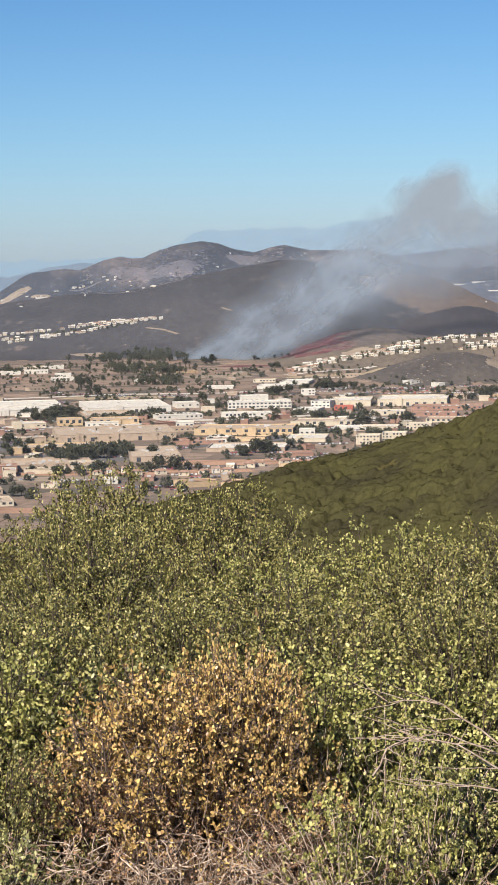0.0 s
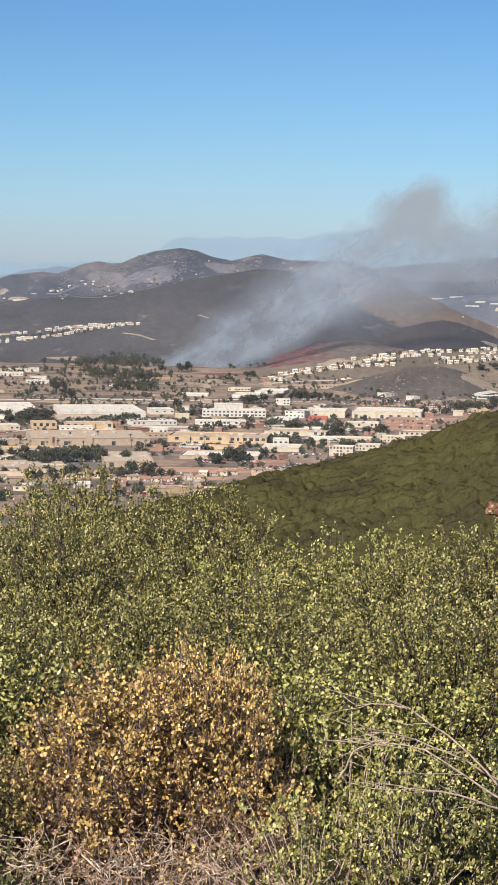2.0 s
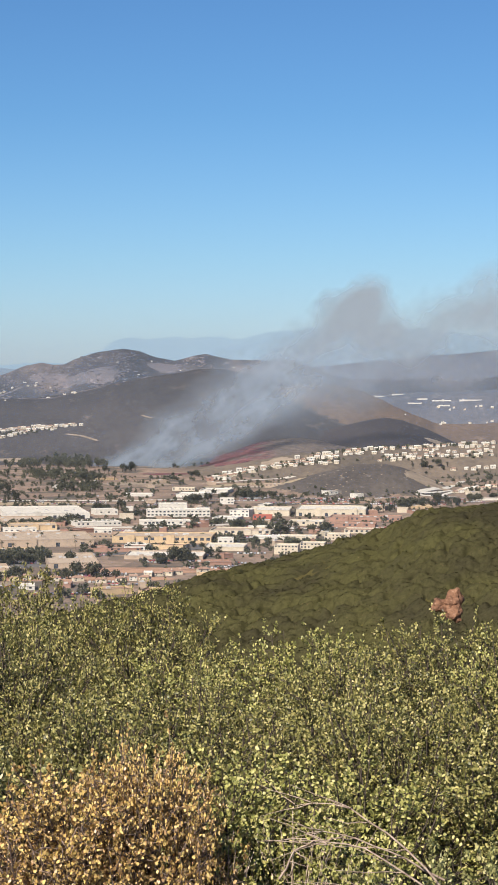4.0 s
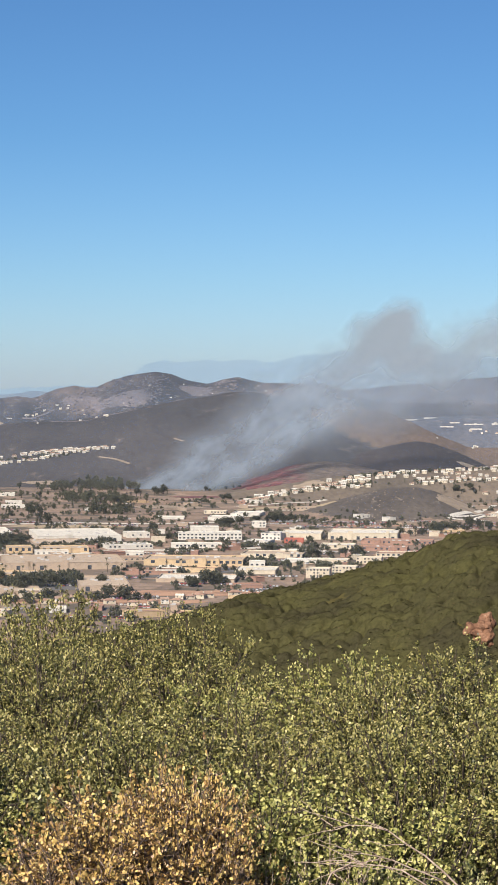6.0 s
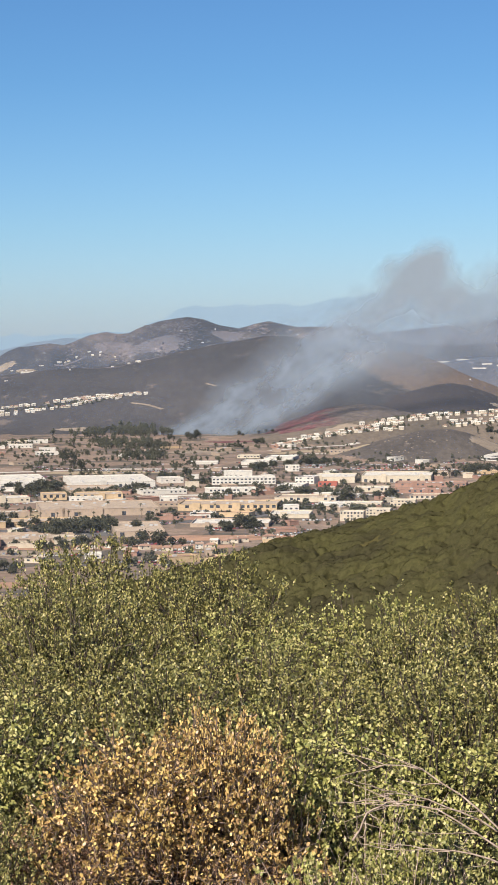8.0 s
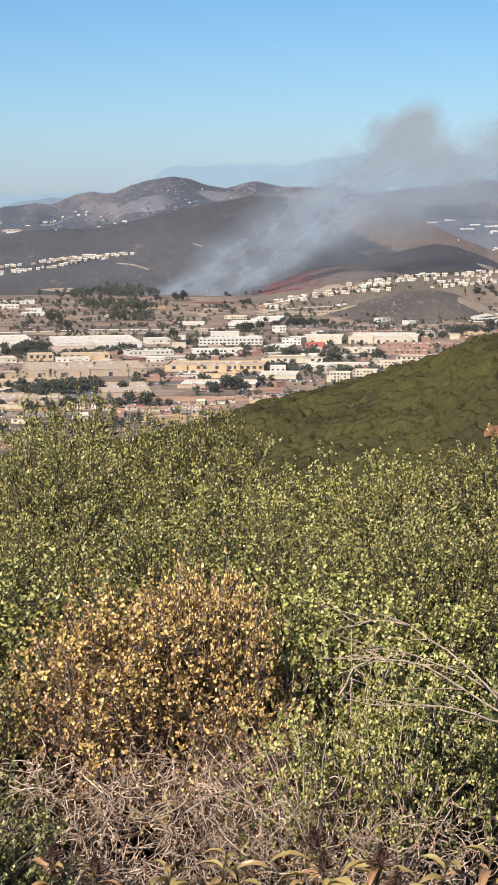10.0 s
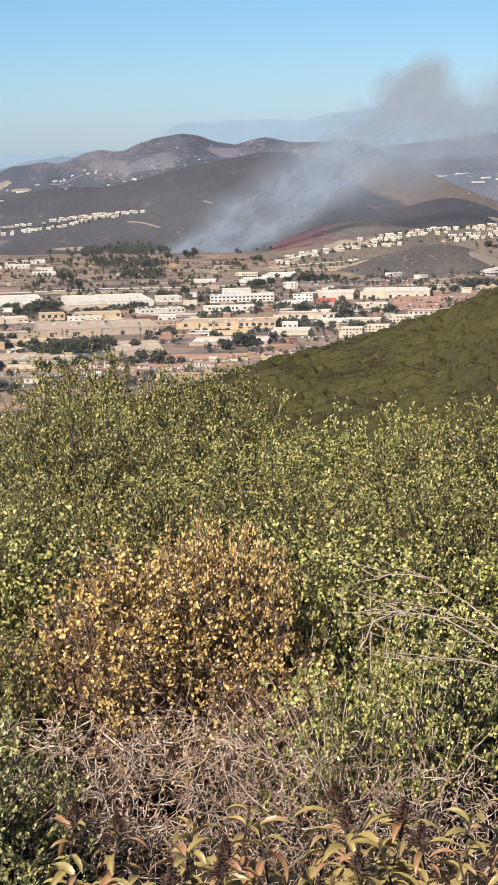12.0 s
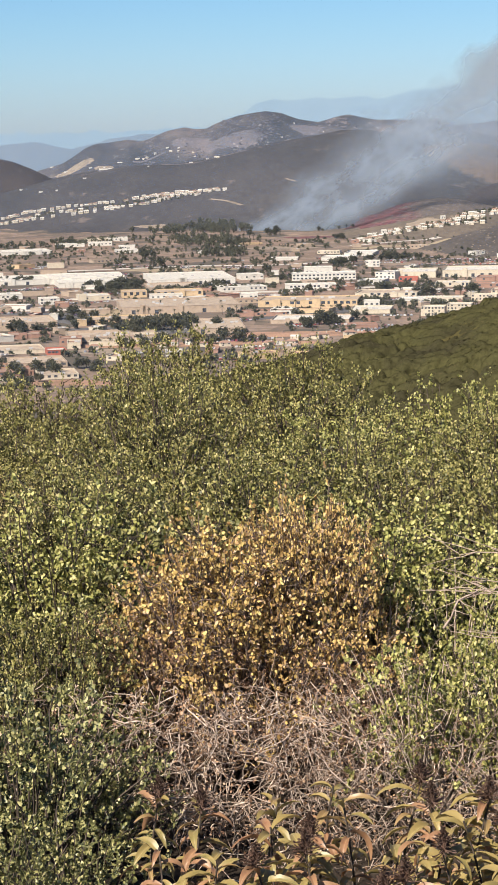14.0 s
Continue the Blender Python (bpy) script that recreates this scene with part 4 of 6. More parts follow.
UNIT_MESH = box_mesh("rooftop_unit", -1.4, 1.4, -1.1, 1.1, 0, 1.3, MAT["grey_wall"])
WINDOW_MESHES = {}


def window_mesh(w, h):
    key = (round(w, 1), round(h, 1))
    if key not in WINDOW_MESHES:
        WINDOW_MESHES[key] = box_mesh("window", -w / 2, w / 2, -0.06, 0.1, 0, h, MAT["glass"])
    return WINDOW_MESHES[key]


def building(name, label, category, x, y, w, d, h, wall, roof, yaw=0.0, rows=0, cols=0, win=(2.2, 1.4), units=0, door=0, band=None, skip=True):
    """A flat-roofed block: x, y is the middle of its front foot, the front looks to the eye."""
    h *= 0.66 if w > 25 else 0.8
    d *= 1.45 if category in ("shop", "warehouse") else 1.1
    ob = thing(name, label, category, "town buildings", facing(x, y, yaw))
    TAKEN.append((x, y + d / 2, max(w, d) * 0.55))
    t = 0.45
    walls = part("wall", ring_mesh("wall", -w / 2, w / 2, 0, d, -2, h, t, MAT[wall]), ob)
    deck = part("roof", box_mesh("roof", -w / 2 + t, w / 2 - t, t, d - t, h - 1.1, h - 0.7, MAT[roof]), ob)
    part("cornice", ring_mesh("cornice", -w / 2 - 0.2, w / 2 + 0.2, -0.2, d + 0.2, h + 0.003, h + 0.3, t + 0.2, MAT[wall]), ob)
    if band:
        part("painted_band", box_mesh("painted_band", -w / 2 - 0.06, w / 2 + 0.06, -0.07, 0.2, h * 0.62, h * 0.86, MAT[band]), ob, "coloured band along the front")
    rng = random.Random(int(x * 7 + y))
    for r in range(rows):
        for c in range(cols):
            if skip and rng.random() < 0.3:
                continue
            wx = -w / 2 + (c + 0.5) * w / cols
            wz = (r + 0.42) * h / rows
            part("window", window_mesh(*win), walls, m=Matrix.Translation((wx, 0, wz)))
    for k in range(int(w / 30) if category in ("shop", "warehouse") else 0):
        bx, bw, bh = rng.uniform(-0.4, 0.4) * w, rng.uniform(3, 8), rng.uniform(0.8, 2.2)
        part("parapet_block", box_mesh("parapet_block", bx - bw / 2, bx + bw / 2, -0.9, 1.6, -1, h + bh, MAT[wall]), ob)
    for k in range(door):
        wx = -w / 2 + (k + 0.5) * w / door + rng.uniform(-1, 1)
        part("loading_door", window_mesh(3.4, 3.6), walls, "dark loading door", m=Matrix.Translation((wx, -0.02, 0.1)))
    for k in range(units):
        part("rooftop_unit", UNIT_MESH, deck, m=Matrix.Translation((rng.uniform(-0.42, 0.42) * w, rng.uniform(0.2, 0.8) * d, h - 0.7)))
    return ob


def warehouse(label, x, y, w, d, h, wall="white_wall", roof="pale_roof", yaw=0.0, **more):
    return building("warehouse", label, "warehouse", x, y, w, d, h, wall, roof, yaw, **more)


def shop(label, x, y, w, d, h, wall="tan_wall", roof="tan_roof", yaw=0.0, **more):
    return building("shop_building", label, "shop", x, y, w, d, h, wall, roof, yaw, **more)


def office(label, x, y, w, d, h, wall="white_wall", roof="pale_roof", yaw=0.0, **more):
    return building("office_building", label, "office", x, y, w, d, h, wall, roof, yaw, **more)


TAN = "large tan flat-roofed store beside parking lots"
shop(TAN, -150.3, 1853.8, 107.1, 62, 9.5, "tan_wall", "tan_roof", 4, units=9, door=5)
shop("yellow-tan store front with dark openings", -180.3, 1758.7, 88.4, 26, 6, "yellow_wall", "tan_roof", 4, units=4, door=7)
shop("yellow shop with a flat roof", -166.9, 2045.1, 47.1, 26, 7, "yellow_wall", "tan_roof", 3, rows=1, cols=7, win=(3, 3), units=2)
shop("yellow shop with a flat roof", -210.1, 2037.1, 24.4, 22, 7, "yellow_wall", "tan_roof", 3, rows=1, cols=4, win=(3, 3))
shop("long yellow-tan strip mall with dark shop windows", -38.2, 1895.5, 90.7, 34, 9, "yellow_wall", "tan_roof", -6, rows=1, cols=16, win=(3.4, 2.6), units=7)
shop("cream strip mall beside a parking lot", 34.4, 1987.6, 59.1, 30, 6, "cream_wall", "tan_roof", -8, rows=1, cols=9, win=(3, 2.4), units=3)
office("small white box-shaped building beside a road", -95.9, 1989.6, 17.2, 18, 6.5, rows=1, cols=4)
warehouse("white warehouse with a pale flat roof and grey end wall", -163.3, 2193.8, 88.0, 80, 9, yaw=6, units=6, door=6)
shop("tan warehouse with a low flat roof", -178.2, 2116.4, 51.7, 45, 6, "tan_wall", "tan_roof", 5, units=3)
warehouse("long white warehouse with a pale roof", -281.8, 2246.3, 82.6, 60, 8.5, yaw=4, units=5, door=6)
office("low white building with a sloping roofline", -105.0, 2097.3, 46.5, 30, 6.5, yaw=14, rows=1, cols=10, win=(2, 1.6), units=3)
office("white office block with rows of dark windows", -26.8, 2223.8, 67.9, 32, 10, yaw=2, rows=2, cols=16, win=(2.3, 1.5), units=4, skip=False)
office("white upper block of an office building", -33.6, 2295.7, 31.0, 22, 13.5, yaw=2, rows=1, cols=6, win=(2.3, 1.3), units=2)
office("low white office wing with dark windows", -38.9, 2111.6, 51.4, 24, 6, yaw=2, rows=1, cols=13, win=(2.4, 1.8), units=3)
office("white office with a grey stepped roof", 21.2, 2147.8, 26.1, 28, 7, yaw=-14, rows=1, cols=6, units=2)
office("grey-white stepped office among trees", 37.9, 2223.6, 21.6, 26, 9, "white_wall", "grey_roof", -18, rows=2, cols=5, units=2)
warehouse("cream warehouse with a red front corner", 70.5, 2234.8, 42.9, 42, 9.5, "cream_wall", "pale_roof", -3, units=3, door=2)
shop("red-painted entrance block of a warehouse", 61.3, 2179.1, 20.0, 10, 6, "red_wall", "tan_roof", -3, rows=1, cols=4, win=(2, 2))
warehouse("long cream warehouse with a pale roof edge", 136.5, 2235.8, 74.5, 46, 11, "cream_wall", "pale_roof", -3, units=6, door=8)
shop("long cream shop row beside a road", 103.0, 2101.4, 34.1, 22, 6, "cream_wall", "pale_roof", -3, rows=1, cols=8, win=(2.4, 2.2), units=2)
shop("low brick-red building row beside a road", 167.3, 2161.5, 73.8, 24, 6, "brick_wall", "brown_roof", -4, rows=1, cols=14, win=(2.2, 1.8), units=4)
shop("low brick-red building row beside a road", 145.8, 2078.8, 50.7, 20, 5, "brick_wall", "red_roof", -4, rows=1, cols=9, win=(2.2, 1.8), units=3)
shop("low pinkish shop row beside trees", 159.3, 2001.6, 48.8, 20, 5, "cream_wall", "red_roof", -4, rows=1, cols=10, win=(2.2, 1.8))
office("pale office with a flat roof", 58.6, 2031.1, 30.2, 22, 5.5, rows=1, cols=7)
office("pale stepped office beside trees", 58.9, 1907.0, 30.9, 26, 6, "white_wall", "pale_roof", -6, rows=1, cols=6, units=2)
office("cream office with a flat roof", 86.6, 1922.0, 33.8, 20, 5.5, "cream_wall", "pale_roof", -6, rows=1, cols=7, units=2)
building("apartment_block", "beige apartment block with rows of small windows", "apartments", 70.3, 1778.5, 20.2, 18, 9.5, "cream_wall", "pale_roof", -5, rows=3, cols=7, win=(1.5, 1.3))
building("apartment_block", "beige apartment block with rows of small windows", "apartments", 94.1, 1805.5, 21.0, 18, 9, "cream_wall", "pale_roof", -5, rows=3, cols=7, win=(1.5, 1.3))
building("apartment_block", "beige apartment block with rows of small windows", "apartments", 123.2, 1924.0, 23.4, 16, 7, "cream_wall", "pale_roof", -5, rows=2, cols=7, win=(1.5, 1.3))
office("white box-shaped building beside a store", 19.8, 1875.8, 14.2, 16, 7, rows=1, cols=3)
shop("long pale flat-roofed store", 17.2, 1811.8, 35.3, 30, 5, "cream_wall", "pale_roof", -5, units=3)
shop("tan store with a wide flat roof", -103.2, 1656.7, 40.4, 62, 6.5, "tan_wall", "tan_roof", 3, units=6, door=3)
shop("long pale-roofed store behind trees", -33.3, 1731.6, 65.5, 34, 4.5, "tan_wall", "pale_roof", -5, units=5)
shop("low red-brown shop row with dark windows", -76.3, 1806.3, 44.0, 22, 4.5, "brick_wall", "brown_roof", -2, rows=1, cols=8, win=(2, 1.6))
shop("round-fronted white pavilion with a red roof", -58.1, 1811.0, 22.0, 16, 5, "white_wall", "red_roof", -2, rows=1, cols=5)
shop("low tan store with a flat roof", -194.3, 1608.2, 48.2, 40, 5, "tan_wall", "tan_roof", 3, units=4)
shop("pale store with a flat roof", -152.2, 1600.7, 26.1, 26, 5, "cream_wall", "tan_roof", 3, units=2)
office("white box-shaped office with a dark window strip", -305.8, 2879.7, 22.7, 20, 7, rows=1, cols=6)
office("white office with a flat roof", -343.1, 3105.0, 29.6, 24, 7, rows=1, cols=6)
office("white office with a flat roof", -356.0, 2990.8, 34.2, 24, 7, rows=1, cols=6)
office("long cream office building beside trees", -26.3, 2699.8, 29.2, 18, 5.5, "cream_wall", "pale_roof", -6, rows=1, cols=7)
warehouse("long low white warehouse beside a road", -13.8, 2555.9, 40.1, 30, 6, yaw=-6, units=2)
warehouse("long low white warehouse beside a road", 12.1, 2635.9, 37.0, 40, 6, yaw=-8, units=2)
office("white office building beside dark trees", 27.3, 2431.8, 16.4, 20, 8, rows=2, cols=4)
office("white office building beside dark trees", -104.3, 2253.5, 24.4, 24, 7, yaw=12, rows=1, cols=6)
warehouse("long low white warehouse beside a road", -80.9, 2578.6, 34.9, 20, 4, yaw=-3)
# the far side of the plain towards the coast
warehouse("long white warehouse with dark windows", -432.5, 2802.9, 66.7, 40, 7, yaw=8, rows=1, cols=12, win=(3, 1.5), units=3)
warehouse("long white warehouse with a pale roof", -357.5, 2235.7, 85.7, 55, 8, yaw=5, units=4, door=4)
warehouse("long white warehouse with a pale roof", -270.1, 2187.5, 69.7, 60, 8, yaw=6, units=5, door=4)
office("white office building beside dark trees", -338.0, 2040.3, 33.5, 24, 7, yaw=6, rows=1, cols=8, units=2)
office("white office with dark windows", -284.2, 1971.7, 18.3, 22, 7, yaw=6, rows=2, cols=6)
shop("cream shop building beside dark trees", -246.0, 2009.1, 30.6, 22, 7, "cream_wall", "pale_roof", 6, rows=1, cols=6, units=2)
shop("tan store with a flat roof", -277.6, 1730.0, 67.2, 46, 6.5, "tan_wall", "tan_roof", 5, rows=1, cols=8, units=5)
shop("low red-brown shop row beside a road", -253.3, 1644.7, 31.5, 20, 4.5, "brick_wall", "brown_roof", 5, rows=1, cols=7)
shop("tan store with a flat roof", -180.1, 1614.1, 61.5, 30, 5, "tan_wall", "tan_roof", 4, units=4)
shop("low store with a bright red front", -214.4, 1513.0, 14.0, 14, 4.5, "red_wall", "pale_roof", 5, rows=1, cols=5)
shop("low pale store with shop windows", -247.8, 1524.1, 45.9, 26, 4.5, "cream_wall", "tan_roof", 5, rows=1, cols=8, units=3)
shop("low tan store with a flat roof", -215.4, 1432.0, 39.1, 30, 5, "tan_wall", "tan_roof", 5, rows=1, cols=8, units=3)
shop("low brick-red building row beside a road", -230.8, 1381.0, 37.8, 22, 4.5, "brick_wall", "red_roof", 5, rows=1, cols=8)
shop("cream shop building beside dark trees", -192.2, 1362.6, 26.0, 24, 4.5, "cream_wall", "tan_roof", 5, rows=1, cols=6, units=2)
shop("low tan store with a flat roof", -226.9, 1312.6, 36.0, 26, 4.5, "tan_wall", "pale_roof", 5, units=2)
office("white office with a flat roof", -298.3, 2808.3, 30.5, 22, 6, yaw=4, rows=1, cols=6)
office("white office with a flat roof", -396.5, 2973.8, 40.5, 24, 6, yaw=4, rows=1, cols=6)
office("cream office with a flat roof", -369.0, 3102.2, 46.4, 22, 6, "cream_wall", "pale_roof", 4, rows=1, cols=6)


# houses ---------------------------------------------------------------
def house_kind(w, d, h, wall, roof, label, gable):
    ob = thing("house", label, "house", "houses of the suburb")
    walls = part("wall", box_mesh("wall", -w / 2, w / 2, 0, d, -3, h, MAT[wall]), ob)
    o, rise = 0.6, 2.3
    if gable:
        v = [(-w / 2 - o, -o, h), (w / 2 + o, -o, h), (w / 2 + o, d + o, h), (-w / 2 - o, d + o, h), (-w / 2 - o, d / 2, h + rise), (w / 2 + o, d / 2, h + rise)]
    else:
        v = [(-w / 2 - o, -o, h), (w / 2 + o, -o, h), (w / 2 + o, d + o, h), (-w / 2 - o, d + o, h), (-w / 4, d / 2, h + rise), (w / 4, d / 2, h + rise)]
    part("roof", mesh_of("roof", v, [(0, 1, 5, 4), (2, 3, 4, 5), (0, 4, 3), (1, 2, 5), (0, 3, 2, 1)], MAT[roof]), ob)
    for wx, wz in ((-w * 0.3, 0.9), (w * 0.28, h * 0.58), (-w * 0.25, h * 0.58)):
        part("window", window_mesh(1.6, 1.3), walls, m=Matrix.Translation((wx, 0, wz)))
    part("garage_door", box_mesh("garage_door", w * 0.08, w * 0.4, -0.05, 0.1, 0, 2.2, MAT["cream_wall"]), ob)
    part("chimney", box_mesh("chimney", w * 0.3, w * 0.3 + 0.9, d * 0.6, d * 0.6 + 0.9, h, h + rise + 0.8, MAT[wall]), ob)
    return ob


HOUSES = [
    house_kind(10, 9, 5.6, "white_wall", "tan_roof", "two-storey white suburban house with a tan roof", False),
    house_kind(11, 9, 5.8, "cream_wall", "pale_roof", "two-storey cream suburban house with a pale roof", True),
    house_kind(9, 10, 5.4, "white_wall", "brown_roof", "two-storey white suburban house with a brown roof", True),
    house_kind(12, 9, 4.2, "cream_wall", "red_roof", "low cream suburban house with a reddish tile roof", False),
    house_kind(10, 9, 5.4, "white_wall", "pale_roof", "two-storey white suburban house with a pale roof", True),
]
PLACED = set()


def put(kind, m):
    if kind not in PLACED:
        PLACED.add(kind)
        kind.matrix_basis = m
        return kind
    made = copy_thing(kind, Matrix.LocRotScale(m.translation, m.to_quaternion(), None))
    made.scale = m.to_scale()
    return made


def house_row(points, step, seed, size=0.62, kinds=(0, 1, 2, 3, 4, 4, 1)):
    rng = random.Random(seed)
    pts = [Vector((points[i], points[i + 1])) for i in range(0, len(points), 2)]
    for a, b in zip(pts, pts[1:]):
        n = max(1, int((b - a).length / (step * 0.7)))
        for k in range(n):
            if rng.random() < 0.22:
                continue
            p = a.lerp(b, (k + rng.uniform(0.2, 0.8)) / n)
            p.y += rng.uniform(-7, 7)
            if ground_z(p.x, p.y) < -1:
                continue
            m = facing(p.x, p.y, rng.uniform(-18, 18)) @ Matrix.Diagonal((size * rng.uniform(0.85, 1.15),) * 3).to_4x4()
            TAKEN.append((p.x, p.y + 5, 7))
            put(HOUSES[rng.choice(kinds)], m)


house_row((15.6, 3027.9, 82.7, 3086.8, 149.5, 3088.3, 218.0, 3112.3), 12, 31, 0.56)
house_row((210.5, 3124.8, 288.2, 3142.7, 374.2, 3137.7, 439.2, 3129.2), 12, 32, 0.56)
house_row((267.5, 3100.4, 370.5, 3105.9, 434.3, 3093.6), 12, 33, 0.56)
house_row((8.9, 2979.9, 48.8, 3055.5, 99.1, 3078.3, 165.6, 3075.5, 202.3, 3077.3), 11, 1)
house_row((24.1, 3071.8, 66.1, 3091.2, 124.7, 3093.4, 167.5, 3111.4, 236.0, 3127.0), 12, 2)
house_row((169.4, 3147.4, 213.1, 3164.7, 240.7, 3166.8, 298.8, 3165.8, 350.5, 3168.6, 378.5, 3173.4, 443.1, 3157.0), 11, 3)
house_row((257.2, 3077.2, 324.0, 3078.9, 367.2, 3078.1, 430.4, 3065.9), 13, 4)
house_row((134.6, 3129.0, 186.1, 3142.4, 219.7, 3136.2), 13, 5)
house_row((-602.5, 3610.2, -558.3, 3645.6, -508.9, 3648.8, -430.2, 3654.9, -364.1, 3690.2, -317.2, 3726.6, -257.3, 3735.3, -216.0, 3717.8), 11, 6)
house_row((-590.3, 3535.2, -522.4, 3602.4, -464.0, 3606.4, -405.9, 3613.4, -349.5, 3639.4, -295.4, 3704.4), 11, 7)
house_row((-380.4, 3692.4, -333.0, 3721.0, -284.5, 3745.1, -228.1, 3733.0), 9, 16)
house_row((-340.8, 3696.2, -292.1, 3712.4, -257.2, 3715.0), 10, 17)
house_row((-573.3, 3550.1, -506.8, 3560.2, -451.0, 3579.8, -367.9, 3625.5), 16, 8)
house_row((453.9, 4006.3, 527.3, 4203.0, 588.6, 4194.8), 20, 9, 0.5)
house_row((473.4, 4281.8, 509.0, 4269.7, 596.9, 4254.3), 24, 10, 0.5)
house_row((-467.9, 4543.9, -408.1, 4561.7, -358.1, 4553.9), 22, 25, 0.5)
house_row((-333.4, 4551.7, -251.7, 4120.2), 26, 26, 0.45)
house_row((-79.4, 1533.9, -59.2, 1550.8, -40.8, 1567.4), 12, 11, 0.66, kinds=(3, 3, 1, 2))
house_row((-47.6, 1583.2, -22.2, 1603.8, 4.0, 1627.9), 12, 12, 0.66, kinds=(3, 3, 1, 2))
house_row((-160.1, 1551.7, -127.4, 1562.7, -86.5, 1549.5), 13, 27, kinds=(3, 3, 0, 2))
house_row((-209.2, 1541.8, -170.2, 1566.7), 13, 28, kinds=(3, 3, 0, 2))
house_row((318.0, 2640.0, 391.0, 2784.6), 15, 13, kinds=(3, 3, 0, 1))
house_row((357.3, 2994.7, 421.0, 2998.5), 12, 15, kinds=(3, 1, 0, 4))


# long sheds on the far flats and specks of white houses on the far hills
for k, (x, y, w) in enumerate(((369.1, 4384.4, 29.7), (408.9, 4384.9, 33.3), (454.3, 4332.2, 25.9), (492.3, 4315.9, 49.3), (551.5, 4304.7, 58.6), (435.7, 4310.0, 35.1), (494.3, 4287.5, 29.2), (-480.6, 4164.3, 31.7))):
    warehouse("long white shed on the far flats", x, y, w * 0.8, 14, 3.2, yaw=0)
rng_far = random.Random(5)
for k, (x, y, w) in enumerate(((-390.4, 4571.3, 17.4), (-364.9, 4561.3, 12.4), (-453.9, 4557.4, 18.6), (-392.0, 4137.4, 12.4), (-307.2, 4132.5, 13.4), (-276.8, 4162.7, 11.3), (-142.0, 4569.7, 14.8), (-116.2, 4650.5, 8.8), (-51.7, 4611.6, 11.2), (66.4, 4635.4, 15.0), (386.3, 3997.3, 7.6), (-491.4, 4533.4, 24.6),
                               (-607.4, 4551.8, 37.2), (-553.8, 4518.3, 24.6), (-503.8, 4016.6, 21.9), (-574.1, 3914.2, 16.0), (-540.4, 3886.7, 11.7), (-633.1, 4055.0, 16.6), (-522.2, 4510.0, 12.3), (-456.0, 4553.3, 18.6), (-653.7, 4642.3, 19.0))):
    office("small white building on a far hillside", x, y, w * rng_far.uniform(0.25, 0.5), 8, rng_far.uniform(1.6, 2.6))


# roads, fields and tracks ----------------------------------------------
def strip(name, label, points, width, material, lift=0.25, step=8.0):
    pts = [Vector((points[i], points[i + 1])) for i in range(0, len(points), 2)]
    line = []
    for a, b in zip(pts, pts[1:]):
        n = max(2, int((b - a).length / step))
        line += [a.lerp(b, k / n) for k in range(n)]
    line.append(pts[-1])
    v, f = [], []
    for i, p in enumerate(line):
        t = (line[min(i + 1, len(line) - 1)] - line[max(i - 1, 0)]).normalized()
        s = Vector((-t.y, t.x)) * width / 2
        for q in (p - s, p + s):
            v.append((q.x, q.y, ground_z(q.x, q.y) + lift))
    n = len(line)
    v += [(x, y, z - 2.0) for x, y, z in v]
    for i in range(n - 1):
        a = 2 * i
        f += [(a, a + 1, a + 3, a + 2), (a, a + 2, 2 * n + a + 2, 2 * n + a), (a + 1, 2 * n + a + 1, 2 * n + a + 3, a + 3)]
    thing(name, label, "road", data=mesh_of(name, v, f, MAT[material]), kind="structure")


strip("road", "grey main road across the plain", (-332.1, 2449.5, -197.2, 2504.2, -95.0, 2490.1, -0.7, 2535.9), 14, "concrete")
strip("road", "grey main road across the plain", (-275.2, 2029.3, -174.2, 2004.4, -118.6, 2076.5, -11.9, 2095.9, 45.7, 2135.4, 99.7, 2057.5), 16, "concrete")
strip("road", "asphalt road between stores", (-232.3, 1712.2, -136.7, 1734.5, -86.9, 1773.8, -0.5, 1839.9, 41.1, 1923.5), 16, "asphalt")
strip("road", "pale road along the foot of the houses", (3.1, 2863.9, 63.1, 2951.2, 129.3, 3005.1), 12, "concrete")
strip("dirt_track", "pale dirt track at the foot of a low hill", (46.3, 2479.5, 105.4, 2449.7, 172.3, 2457.9, 239.6, 2536.6), 7, "tan_dirt", 0.3)
strip("road", "pale road below a dry grass strip", (-0.7, 2711.9, 44.5, 2787.6, 97.1, 2782.2), 12, "concrete")
strip("dry_field", "dry grass strip between pale roads", (6.8, 2787.9, 61.2, 2863.3, 126.8, 2773.0), 26, "dry_grass", 0.15)
strip("dirt_track", "pale dirt track on a scrub slope", (-240.5, 3660.0, -211.8, 3625.7, -180.6, 3571.4), 6, "tan_dirt", 0.4)
strip("dirt_track", "pale dirt track on a scrub slope", (-110.6, 3754.3, -91.6, 3722.8), 4, "tan_dirt", 0.4)
strip("dirt_track", "pale winding track on a brown hill", (166.2, 3940.4, 178.6, 3955.9, 186.2, 3959.5, 194.5, 3975.2), 4, "tan_dirt", 0.4)
strip("parking_lot", "grey parking lot between stores", (-217.5, 1669.8, -128.4, 1687.0), 40, "asphalt", 0.2)
strip("parking_lot", "grey parking lot between stores", (-95.9, 1853.4, -0.5, 1863.9), 26, "asphalt", 0.2)
strip("parking_lot", "tan parking lot beside stores", (-235.0, 1841.2, -306.7, 1879.3), 30, "asphalt", 0.2)
strip("road", "grey main road across the plain", (-353.1, 1907.7, -254.2, 1911.3, -149.8, 1910.2), 16, "concrete")
LOOP = "pale white curving road of a new housing loop"
